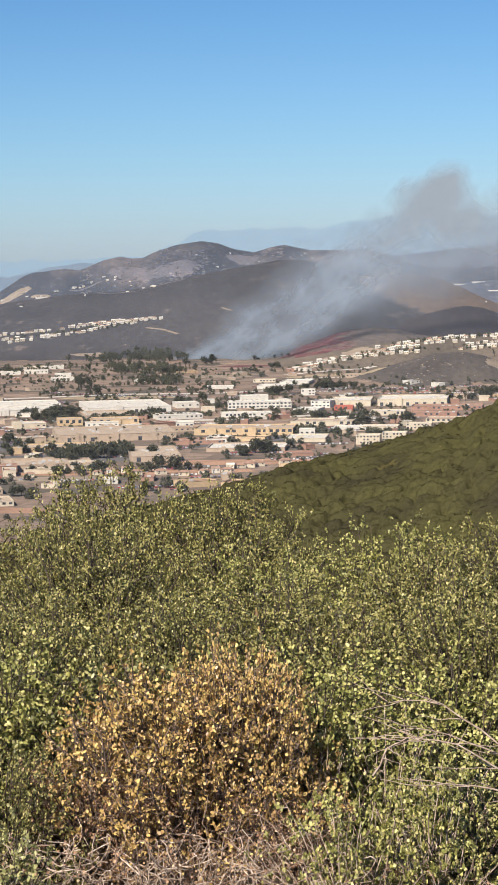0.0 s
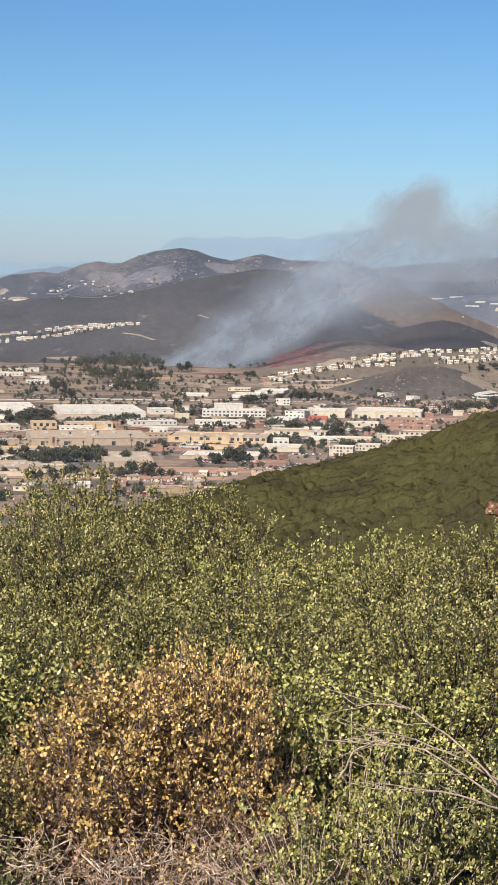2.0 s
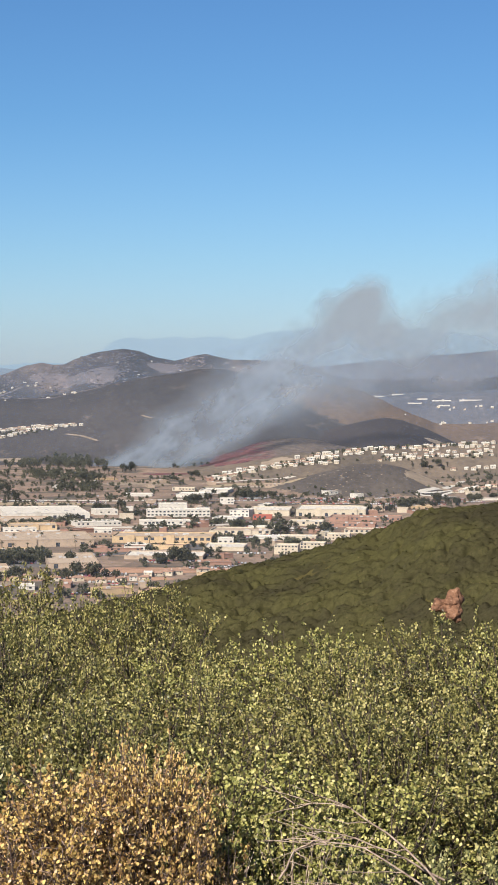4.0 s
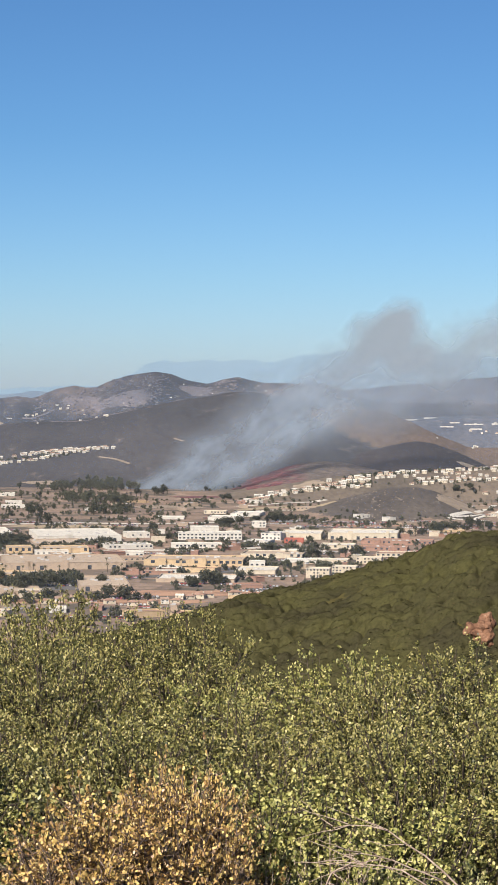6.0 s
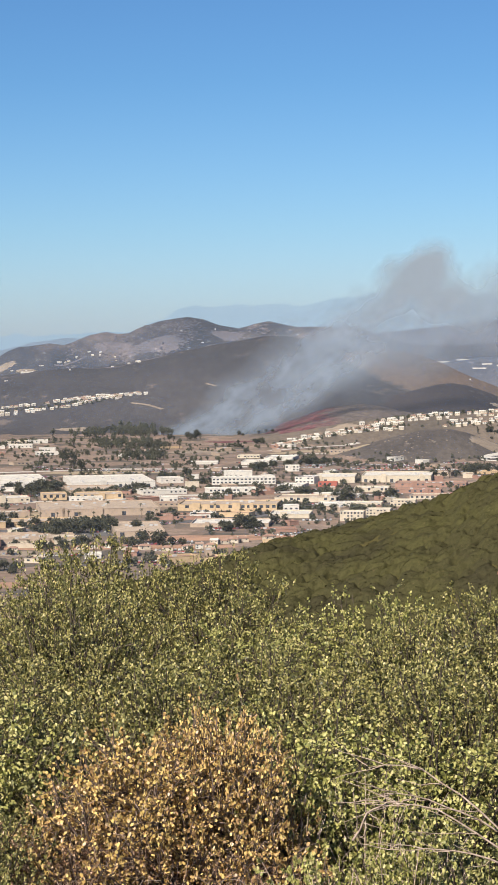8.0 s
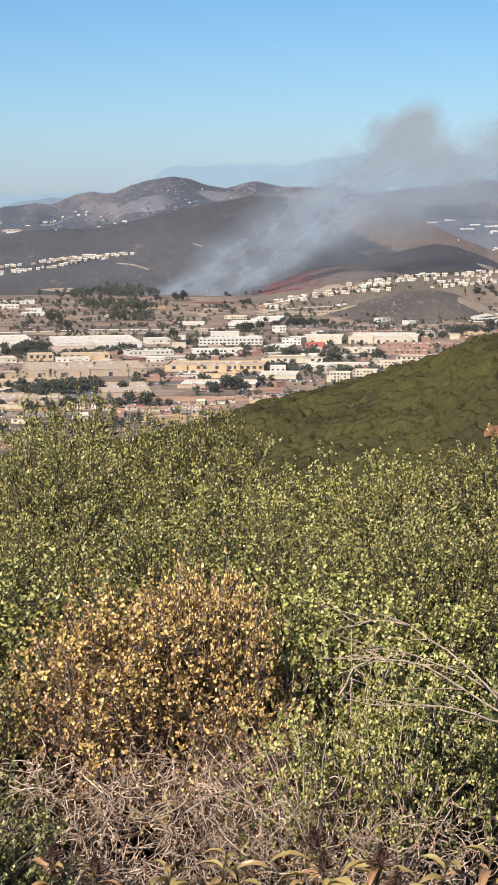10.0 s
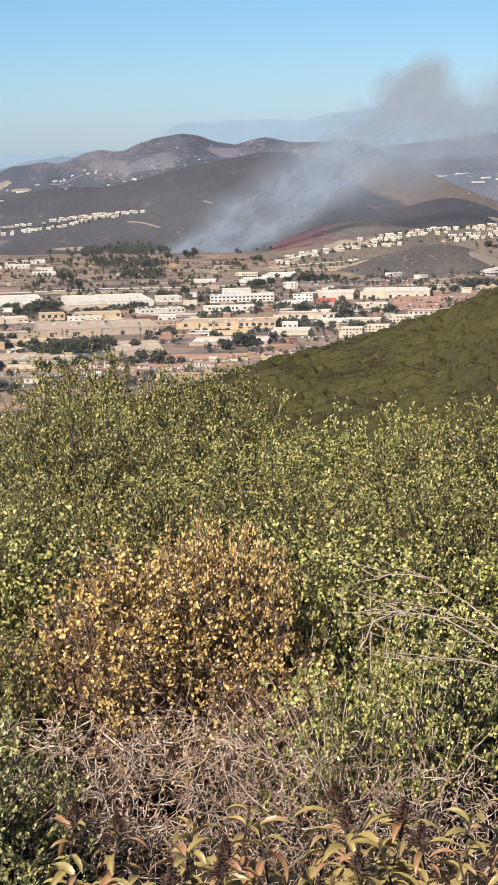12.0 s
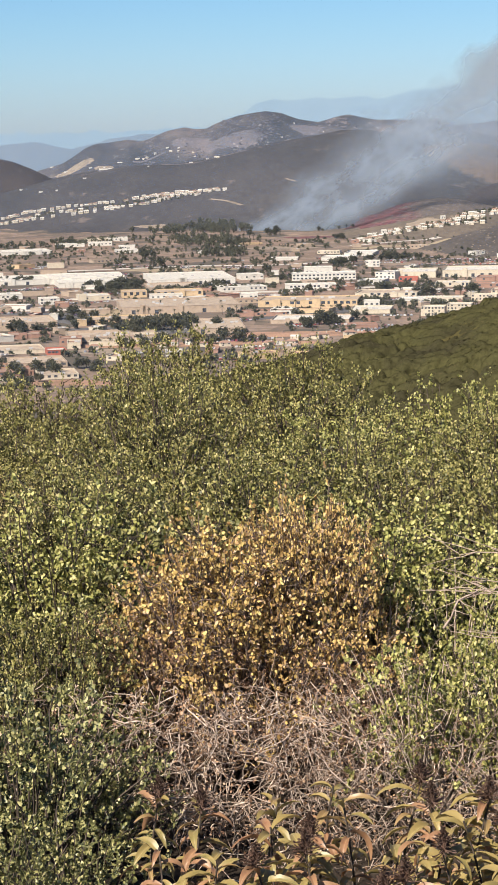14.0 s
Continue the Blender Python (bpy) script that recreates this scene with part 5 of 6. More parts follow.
strip("road", LOOP, (268.3, 2614.3, 279.0, 2640.0, 291.6, 2666.1, 317.5, 2733.6, 362.6, 2917.6), 8, "pale_roof", 0.6)
strip("road", LOOP, (266.0, 2608.0, 282.3, 2600.0, 294.5, 2577.2, 312.0, 2566.0), 8, "pale_roof", 0.6)
strip("road", LOOP, (294.5, 2584.0, 306.0, 2630.0, 327.8, 2696.1, 345.6, 2750.4, 372.0, 2812.0), 7, "pale_roof", 0.6)
strip("road", LOOP, (276.0, 2622.0, 296.0, 2650.0, 322.0, 2706.0), 5, "pale_roof", 0.6)
# roads and cut terraces on the far side of the hills
FAR_ROAD = "pale dirt road along a far valley"
strip("dirt_track", FAR_ROAD, (-512.8, 4090.1, -490.0, 4130.0, -465.8, 4168.2), 6, "hazed_bare_rock", 0.5)
strip("dirt_track", FAR_ROAD, (-464.0, 4540.5, -428.0, 4550.0, -395.0, 4556.0), 6, "hazed_bare_rock", 0.5)
strip("dirt_track", FAR_ROAD, (-370.9, 4179.7, -293.0, 4113.7, -262.6, 4161.8, -194.8, 4153.5), 5, "hazed_bare_rock", 0.5)


def patch(name, label, cx, cy, rx, ry, material, seed, lift=0.3):
    """A field or bank with an uneven outline, laid on the ground."""
    v, f, n = [], [], 30
    v.append((cx, cy, ground_z(cx, cy) + lift))
    for ring in (0.35, 0.7, 1.0):
        for k in range(n):
            a = 2 * math.pi * k / n
            q = ring * (1 + 0.5 * (float(vnoise(2.2 * math.cos(a) + seed * 7.3, 2.2 * math.sin(a) + seed)) - 0.5)) * (1 - 0.12 * (k % 2))
            x, y = cx + rx * q * math.cos(a), cy + ry * q * math.sin(a)
            v.append((x, y, ground_z(x, y) + (lift if ring < 1 else -0.4)))
    for k in range(n):
        f.append((0, 1 + k, 1 + (k + 1) % n))
        for r in range(2):
            a, b = 1 + r * n + k, 1 + r * n + (k + 1) % n
            f.append((a, a + n, b + n, b))
    thing(name, label, "field", data=mesh_of(name, v, f, MAT[material]), kind="structure")


patch("bare_field", "bare tan bank at the edge of the houses", 110.9, 3130.0, 30, 60, "tan_dirt", 1, 0.6)
patch("bare_field", "bare tan slope beside the houses", 292.1, 2740.4, 38, 60, "tan_dirt", 2, 0.6)
patch("bare_field", "bare reddish dirt field beside stores", -36.1, 1643.5, 90, 32, "dirt", 3)
patch("bare_field", "bare tan lot among the warehouses", 146.5, 2471.6, 70, 26, "dirt", 4)
patch("bare_field", "bare tan bank above the houses", 437.8, 3605.4, 70, 24, "tan_dirt", 5, 0.8)
patch("bare_field", "dry brown lot behind the grove", -93.3, 2850.4, 70, 55, "tan_dirt", 6)
patch("bare_field", "dry brown lot near the stores", -195.4, 1893.9, 60, 60, "dry_grass", 7)
patch("bare_field", "dry brown field beyond the warehouses", -192.2, 2440.4, 90, 40, "dry_grass", 8)
patch("bare_field", "dark scrubby lot beside the stores", -236.4, 1812.8, 45, 60, "asphalt", 9)
patch("bare_field", "bare reddish dirt below the stores", -233.9, 1449.4, 50, 30, "dirt", 10)
patch("bare_field", "bare rocky slope on the far hills", -242.0, 4569.5, 75, 40, "hazed_bare_rock", 12, 0.5)
patch("bare_field", "bare rocky slope on the far hills", -342.4, 4591.2, 50, 35, "hazed_bare_rock", 13, 0.5)
patch("bare_field", "bare rocky slope on the far hills", -88.8, 4631.1, 45, 30, "hazed_bare_rock", 14, 0.5)
patch("bare_field", "bare reddish dirt below the stores", -81.6, 1577.8, 70, 24, "dirt", 15)
patch("bare_field", "bare reddish dirt below the stores", -141.1, 1573.6, 80, 22, "dirt", 16)
patch("bare_field", "bare reddish dirt below the stores", -174.9, 1534.0, 60, 22, "tan_dirt", 17)
patch("bare_field", "bare reddish dirt below the stores", -205.7, 1340.4, 80, 22, "dirt", 18)
patch("bare_field", "cut pale terraces on a far hillside", -590.0, 4550.0, 50, 30, "tan_dirt", 21, 0.6)
patch("bare_field", "cut pale terraces on a far hillside", -525.0, 4513.0, 26, 10, "tan_dirt", 22, 0.6)
patch("bare_field", "reddish burnt strip of ground below smoke", -55.0, 3105.0, 48, 32, "scorched", 23, 0.5)
patch("bare_field", "tan terraces above the town", -315.6, 3421.4, 40, 24, "tan_dirt", 11, 0.6)


# trees ----------------------------------------------------------------
def tree_kind(name, label, seed, tall, wide, leafy, clumps, low=0.25):
    rng = np.random.RandomState(seed)
    ob = thing(name, label, "tree", "trees of the plain")
    t = np.linspace(0, 1, 5)
    trunk = np.stack([0.25 * np.sin(t * 2 + seed), 0.2 * np.cos(t * 3), tall * 0.72 * t - 0.4], 1)[None]
    limbs = [trunk]
    for k in range(6):
        a = k * 1.05 + rng.uniform(0, 0.5)
        s = trunk[0, 2] + (trunk[0, 4] - trunk[0, 2]) * rng.uniform(0, 0.8)
        e = s + np.array([math.cos(a) * wide * 0.33, math.sin(a) * wide * 0.33, tall * 0.2])
        limbs.append((s[None] + (e - s)[None] * t[:, None])[None])
    rad = [np.linspace(0.035 * tall, 0.012 * tall, 5)] + [np.linspace(0.012 * tall, 0.005 * tall, 5)] * 6
    c, q = tubes(np.concatenate(limbs), np.array(rad), 5)
    part("trunk", quads_of("trunk", c, q, MAT["twig_brown"], True), ob)
    # uneven crown: clusters of leaf sprays round the limb ends
    cen = rng.normal(size=(clumps, 3))
    cen = unit(cen) * rng.uniform(0.25, 1.0, (clumps, 1)) ** 0.6
    cen = cen * np.array([wide / 2, wide / 2, tall * (1 - low) / 2]) + np.array([0, 0, tall * (low + (1 - low) / 2)])
    per = 18
    at = np.repeat(cen, per, 0) + rng.normal(0, wide * 0.085, (clumps * per, 3))
    co, qd = leaves(rng, at, rng.normal(size=at.shape), wide * 0.14, wide * 0.11, simple=True)
    part("crown", quads_of("crown", co, qd, MAT[leafy]), ob)
    return ob


MAT["tree_green"] = leaf_material("tree_green", [(0.0, (0.045, 0.048, 0.034)), (0.5, (0.078, 0.080, 0.056)), (1.0, (0.128, 0.122, 0.085))], 0.7, 0.25)
MAT["tree_dark"] = leaf_material("tree_dark", [(0.0, (0.034, 0.040, 0.034)), (0.5, (0.058, 0.064, 0.052)), (1.0, (0.098, 0.098, 0.078))], 0.7, 0.25)
MAT["tree_mixed"] = leaf_material("tree_mixed", [(0.0, (0.062, 0.066, 0.052)), (0.5, (0.105, 0.110, 0.082)), (1.0, (0.175, 0.172, 0.125))], 0.7, 0.25)
MAT["tree_grey"] = leaf_material("tree_grey", [(0.0, (0.04, 0.045, 0.035)), (0.5, (0.07, 0.075, 0.055)), (1.0, (0.10, 0.10, 0.075))], 0.7, 0.25)
TREES = [
    tree_kind("tree", "broad dark green tree with an uneven crown", 1, 9, 9, "tree_green", 34),
    tree_kind("tree", "rounded dark tree between buildings", 2, 7, 7, "tree_dark", 28, 0.15),
    tree_kind("tree", "tall grey-green eucalyptus with a ragged crown", 3, 14, 7.5, "tree_grey", 40, 0.3),
    tree_kind("tree", "tall narrow dark evergreen tree", 4, 11, 3.6, "tree_dark", 26, 0.12),
    tree_kind("tree", "low spreading bushy tree", 5, 5, 7, "tree_green", 26, 0.08),
]


def palm_kind():
    ob = thing("palm_tree", "slender palm with a small drooping crown", "palm tree", "trees of the plain")
    t = np.linspace(0, 1, 6)
    c, q = tubes(np.stack([0.2 * t, 0 * t, 10 * t - 0.4], 1)[None], np.linspace(0.32, 0.2, 6)[None], 6)
    part("trunk", quads_of("trunk", c, q, MAT["twig_brown"], True), ob)
    for k in range(12):
        v = []
        for i in range(5):
            s = i / 4
            w = 0.42 * math.sin(math.pi * min(0.15 + 0.85 * s, 1)) + 0.03
            x, z = 2.6 * s, 0.9 * s - 2.3 * s * s
            v += [(x, -w, z - 0.12), (x, 0, z), (x, w, z - 0.12)]
        f = [(3 * i + j, 3 * i + j + 1, 3 * i + j + 4, 3 * i + j + 3) for i in range(4) for j in range(2)]
        if k == 0:
            frond = mesh_of("frond", v, f, MAT["tree_green"])
        part("frond", frond, ob, m=Matrix.LocRotScale((0.2, 0, 9.6), Euler((0, radians(-40 + 55 * (k % 3) / 2), radians(k * 30))), None))
    return ob


PALM = palm_kind()


JOINED = []


def joined_tree(x, y, rng, kinds, size):
    s = size * rng.uniform(0.7, 1.25)
    JOINED.append((rng.choice(kinds), x, y, ground_z(x, y) - 0.2, rng.uniform(0, 6.28), s))


def join_trees():
    """The many small street trees and the dense grove, past what one could count."""
    for pick, label, where in (("crown", "many dark green trees between the buildings", MAT["tree_mixed"]), ("trunk", "brown trunks", MAT["twig_brown"])):
        cs, qs, k0 = [], [], 0
        for kind, x, y, z, turn, s in JOINED:
            me = LIGHT[kind][pick]
            key = me.name
            if key not in CACHE:
                v = np.empty(len(me.vertices) * 3, np.float32)
                me.vertices.foreach_get("co", v)
                q = np.empty(len(me.loops), np.int32)
                me.loops.foreach_get("vertex_index", q)
                CACHE[key] = (v.reshape(-1, 3), q.reshape(-1, 4))
            v, q = CACHE[key]
            c, sn = math.cos(turn), math.sin(turn)
            cs.append(np.stack([x + s * (v[:, 0] * c - v[:, 1] * sn), y + s * (v[:, 0] * sn + v[:, 1] * c), z + s * v[:, 2]], 1))
            qs.append(q + k0)
            k0 += len(v)
        me = quads_of(pick, np.concatenate(cs), np.concatenate(qs), where)
        if pick == "crown":
            ob = thing("street_trees", label, "trees", data=me, kind="stuff")
        else:
            part("trunks", me, ob)


CACHE = {}


def light_tree(seed, tall, wide, low):
    rng = np.random.RandomState(seed)
    cen = unit(rng.normal(size=(13, 3))) * rng.uniform(0.3, 1.0, (13, 1)) ** 0.6
    cen = cen * np.array([wide / 2, wide / 2, tall * (1 - low) / 2]) + np.array([0, 0, tall * (low + (1 - low) / 2)])
    at = np.repeat(cen, 13, 0) + rng.normal(0, wide * 0.075, (169, 3))
    co, q = leaves(rng, at, rng.normal(size=at.shape), wide * 0.20, wide * 0.21, simple=True)
    c, tq = tubes(np.array([[[0, 0, -0.3], [0.1, 0, tall * 0.4], [0, 0.1, tall * 0.75]]]), np.array([[0.03, 0.025, 0.012]]) * tall, 4)
    return {"crown": quads_of("crown", co, q, MAT["tree_mixed"]), "trunk": quads_of("trunk", c, tq, MAT["twig_brown"])}


LIGHT = [light_tree(1, 9, 9, 0.25), light_tree(2, 7, 7, 0.15), light_tree(3, 14, 7.5, 0.3), light_tree(4, 11, 3.6, 0.12), light_tree(5, 5, 7, 0.08)]


def tree_at(x, y, rng, kinds=(0, 1, 2, 3, 4), size=1.0):
    s = size * rng.uniform(0.7, 1.25)
    m = pose(x, y, ground_z(x, y) - 0.2, 0, 0, rng.uniform(0, 360)) @ Matrix.Diagonal((s, s, s * rng.uniform(0.85, 1.15), 1))
    put(TREES[rng.choice(kinds)], m)


def grove(points, count, seed, spread, kinds=(0, 1, 2, 3, 4), size=1.0, join=False):
    rng = random.Random(seed)
    pts = [(points[i], points[i + 1]) for i in range(0, len(points), 2)]
    for k in range(count):
        i = rng.randrange(max(1, len(pts) - 1))
        a, b = pts[i], pts[min(i + 1, len(pts) - 1)]
        u = rng.random()
        x = a[0] + (b[0] - a[0]) * u + rng.gauss(0, spread)
        y = a[1] + (b[1] - a[1]) * u + rng.gauss(0, spread)
        (joined_tree if join else tree_at)(x, y, rng, kinds, size)


grove((-301.7, 3270.0, -262.4, 3333.6, -220.9, 3388.7, -184.9, 3270.7), 120, 1, 26, (2, 2, 0), 1.0, True)
grove((-241.4, 3066.4, -195.2, 2993.6, -161.9, 2919.4), 100, 2, 24, (2, 0, 2), 0.95, True)
grove((-193.8, 2693.0, -150.0, 2691.7), 34, 3, 18, (0, 2, 1), 1.05, True)
grove((-166.8, 3067.4, -139.8, 3112.8, -116.3, 3161.8, -102.8, 3194.3), 11, 4, 6, (1, 3, 2), 1.25)
grove((-71.6, 3267.1, -19.0, 3335.9, 8.1, 3343.9), 10, 5, 8, (1, 4), 0.8)
grove((-34.0, 3067.7, -0.8, 3027.9), 8, 6, 10, (4, 1, 0), 0.9)
grove((-116.4, 2313.0, -89.4, 2342.2), 8, 7, 6, (0, 1))
grove((-78.4, 2210.5, -59.6, 2295.1), 10, 8, 7, (0, 1, 4))
grove((-23.8, 2443.8, 6.0, 2471.9), 7, 9, 6, (0, 1))
grove((33.7, 2543.7, 71.6, 2542.9), 14, 10, 8, (0, 1), 1.1)
grove((33.5, 2095.7, 43.3, 2023.5), 8, 11, 7, (0, 1, 3))
grove((185.8, 2296.4, 221.2, 2341.5, 251.7, 2390.7, 283.2, 2439.5), 24, 12, 10, (0, 1, 3), 1.1)
grove((-259.3, 2172.5, -230.2, 2147.6), 12, 13, 9, (0, 1), 1.1)
grove((-150.8, 2134.6, -127.0, 2172.2), 8, 14, 6, (0, 1))
grove((-181.0, 1666.1, -156.3, 1692.7, -127.3, 1703.2), 24, 15, 9, (1, 0), 1.0)
grove((-104.5, 1600.5, -68.7, 1574.4), 10, 16, 7, (1, 0))
grove((-42.0, 1703.4, -19.1, 1723.8, 4.3, 1763.9), 15, 17, 7, (1, 0, 4))
grove((67.9, 2022.8, 85.5, 1986.1, 114.3, 2020.7), 14, 18, 7, (0, 1, 3))
grove((-189.3, 1584.7, -136.2, 1566.0, -90.6, 1585.3), 26, 41, 9, (1, 0, 4), 0.9)
grove((-96.0, 1809.4, -55.2, 1835.1, -0.5, 1855.9), 30, 42, 6, (1, 4), 0.7)
grove((-181.0, 1754.6, -134.4, 1766.8), 70, 43, 11, (1, 4, 0), 0.75, True)
grove((5.2, 2135.9, 44.8, 2095.4, 91.2, 2118.0), 50, 44, 9, (1, 4, 0), 0.7, True)
grove((-0.5, 1923.9, 60.8, 1886.9, 100.9, 1873.2), 60, 45, 9, (1, 4, 0), 0.7, True)
grove((-249.9, 2093.1, -138.3, 2119.4, -64.5, 2146.9), 70, 46, 8, (1, 4, 0), 0.7, True)
grove((-247.3, 1410.6, -214.6, 1399.8, -182.0, 1416.5), 26, 51, 10, (1, 0, 4), 0.8)
grove((-233.1, 1327.8, -201.6, 1312.7), 24, 52, 12, (1, 0, 4), 0.8)
grove((289.7, 2438.8, 357.7, 2546.9), 11, 19, 9, (0, 1, 3))
grove((-240.0, 2600.9, -266.9, 2658.6), 5, 20, 5, (3, 2))
grove((320.2, 3043.1, 338.8, 2988.8), 12, 21, 10, (1, 3, 0), 0.9)
grove((-280.8, 1717.3, -232.3, 1639.7), 11, 22, 9, (1, 0))
grove((-250.2, 2101.3, -224.2, 2184.6), 15, 23, 8, (0, 1), 1.1)
grove((-246.1, 2540.2, -225.5, 2449.8), 4, 24, 4, (3, 2), 1.2)
grove((-385.2, 2292.0, -339.6, 2238.5), 11, 25, 9, (0, 1, 3))
grove((-255.9, 1846.5, -207.1, 1731.8), 17, 26, 14, (1, 4, 0))
grove((9.0, 3027.9, 99.5, 3090.3, 202.8, 3085.3), 90, 31, 9, (1, 4, 0), 0.55, True)
grove((170.1, 3159.3, 300.3, 3181.8, 444.8, 3168.9), 110, 32, 10, (1, 4, 0), 0.55, True)
grove((257.9, 3085.2, 430.9, 3069.8), 60, 33, 10, (1, 4, 3), 0.6, True)
grove((-595.4, 3566.7, -503.1, 3605.2, -361.1, 3658.3, -286.0, 3713.1), 130, 34, 10, (1, 4, 0), 0.5, True)
grove((352.6, 2955.0, 417.7, 2974.7), 30, 35, 12, (1, 4, 3), 0.6, True)
grove((-498.7, 2978.7, -415.7, 3088.3, -327.7, 3131.0), 110, 37, 30, (1, 4, 0), 0.7, True)
for k, (x, y) in enumerate(((-198.9, 1809.0), (-183.1, 1798.6), (-174.3, 1807.5), (-162.4, 1784.5), (-152.4, 1809.5), (-111.9, 1828.5), (-115.8, 1876.3), (-98.5, 1809.2), (-60.6, 1850.9), (-48.7, 1875.3), (-171.6, 1892.2), (-147.0, 1898.2))):
    s = 0.75 + 0.06 * (k % 4)
    put(PALM, pose(x, y, ground_z(x, y), 0, 0, 50 * k) @ Matrix.Diagonal((s, s, s, 1)))


# the rest of the town: small buildings, street trees, parked cars ---------
def free(x, y, need):
    return all((x - a) ** 2 + (y - b) ** 2 > (r + need) ** 2 for a, b, r in TAKEN)


def fill_town():
    rng = random.Random(9)
    made = 0
    while made < 150:
        b, d = rng.uniform(-11.5, 9.5), (rng.uniform(1430, 2350) if rng.random() < 0.82 else rng.uniform(2350, 2950))
        x, y = d * math.sin(radians(b)), d * math.cos(radians(b))
        w, dp, h = rng.uniform(7, 15) if rng.random() < 0.65 else rng.uniform(15, 34), rng.uniform(8, 22), rng.uniform(3.5, 6.5)
        if not free(x, y + dp / 2, w * 0.5) or ground_z(x, y) > 4:
            made += 0.05
            continue
        wall = rng.choice(("white_wall", "white_wall", "cream_wall", "tan_wall", "tan_wall", "tan_wall", "yellow_wall", "brick_wall", "brick_wall"))
        roof = rng.choice(("pale_roof", "tan_roof", "tan_roof", "brown_roof", "red_roof"))
        tone = {"white_wall": "white", "cream_wall": "cream", "tan_wall": "tan", "yellow_wall": "yellow-tan", "brick_wall": "brick-red", "grey_wall": "grey"}[wall]
        plain = rng.random() < 0.65
        building("low_building", f"low {tone} flat-roofed building on the plain", "building", x, y, w, dp, h, wall, roof, rng.choice((4, -5, 0, 9, -18, 22, 35)), rows=0 if plain else 1, cols=int(w / 5), win=(2.0, 1.2), units=rng.randint(0, 2))
        made += 1
    n = 0
    while n < 2700:
        b, d = rng.uniform(-11.5, 9.5), rng.uniform(1400, 3100)
        x, y = d * math.sin(radians(b)), d * math.cos(radians(b))
        if vnoise(x / 45 + 3, y / 60) < 0.40 or not free(x, y, 1) or ground_z(x, y) > 6:
            continue
        joined_tree(x, y, rng, (0, 1, 1, 4, 4, 0), rng.choice((0.3, 0.4, 0.5, 0.7)))
        n += 1


fill_town()
join_trees()


def parked_cars():
    """Rows of parked cars, far off and past counting: body and cabin each."""
    rng = random.Random(3)
    list_of = []
    while len(list_of) < 3200:
        b, d = rng.uniform(-11, 9), rng.uniform(1430, 2600)
        x, y = d * math.sin(radians(b)), d * math.cos(radians(b))
        if not free(x, y, 2):
            continue
        z = ground_z(x, y)
        if z > 4:
            continue
        for k in range(rng.randint(3, 14)):
            cx = x + k * 2.9
            list_of.append((cx, cx + 1.9, y, y + 4.4, z + 0.3, z + 0.95))
            list_of.append((cx + 0.15, cx + 1.75, y + 1.1, y + 3.5, z + 0.95, z + 1.5))
    thing("parked_cars", "rows of small parked cars in many colours", "cars", data=boxes_mesh("parked_cars", list_of, MAT["car_paint"]), kind="stuff")


def car_material():
    n = Nodes("car_paint")
    c = n.ramp(n.island(), [(0.0, (0.03, 0.03, 0.035)), (0.25, (0.10, 0.10, 0.11)), (0.45, (0.35, 0.35, 0.36)), (0.65, (0.55, 0.55, 0.54)), (0.8, (0.08, 0.10, 0.18)), (0.92, (0.3, 0.04, 0.04))])
    return n.surface(c, 0.3, spec=0.5)


MAT["car_paint"] = car_material()
parked_cars()


def mound_stones():
    rng = np.random.RandomState(6)
    v, f = blob(1)
    co, fs, k0 = [], [], 0
    for k in range(70):
        b, d = rng.normal(4.0, 0.55), rng.uniform(2580, 2790)
        a = math.radians(b)
        s = rng.uniform(0.35, 1.1)
        p = v * (1 + 0.5 * (rng.uniform(size=(len(v), 1)) - 0.5)) * np.array([s * 1.3, s, s * 0.75])
        co.append(p + np.array([d * math.sin(a), d * math.cos(a), float(height(b, d)) + 0.2 * s]))
        fs.append(f + k0)
        k0 += len(v)
    thing("boulders", "pale boulders scattered over a low scrub hill", "boulders", data=quads_of("boulders", np.concatenate(co), np.concatenate(fs), MAT["tan_dirt"]), kind="stuff")


mound_stones()


def peak_rocks():
    """Pale outcrops in clusters over the upper slopes of the far peaks."""
    rng = np.random.RandomState(16)
    v, f = blob(1)
    co, fs, k0 = [], [], 0
    for c in range(70):
        b0, d0 = rng.uniform(-5.4, 0.6), rng.uniform(4470, 4680)
        for k in range(rng.randint(4, 15)):
            b, d = b0 + rng.normal(0, 0.09), d0 + rng.normal(0, 14)
            a = math.radians(b)
            s = rng.uniform(0.8, 3.2)
            p = v * (1 + 0.6 * (rng.uniform(size=(len(v), 1)) - 0.5)) * np.array([s * 1.5, s, s * 0.7])
            co.append(p + np.array([d * math.sin(a), d * math.cos(a), float(height(b, d)) + 0.1 * s]))
            fs.append(f + k0)
            k0 += len(v)
    thing("boulders", "pale weathered boulders in clusters on far peaks", "boulders", data=quads_of("boulders", np.concatenate(co), np.concatenate(fs), MAT["hazed_bare_rock"]), kind="stuff")


peak_rocks()


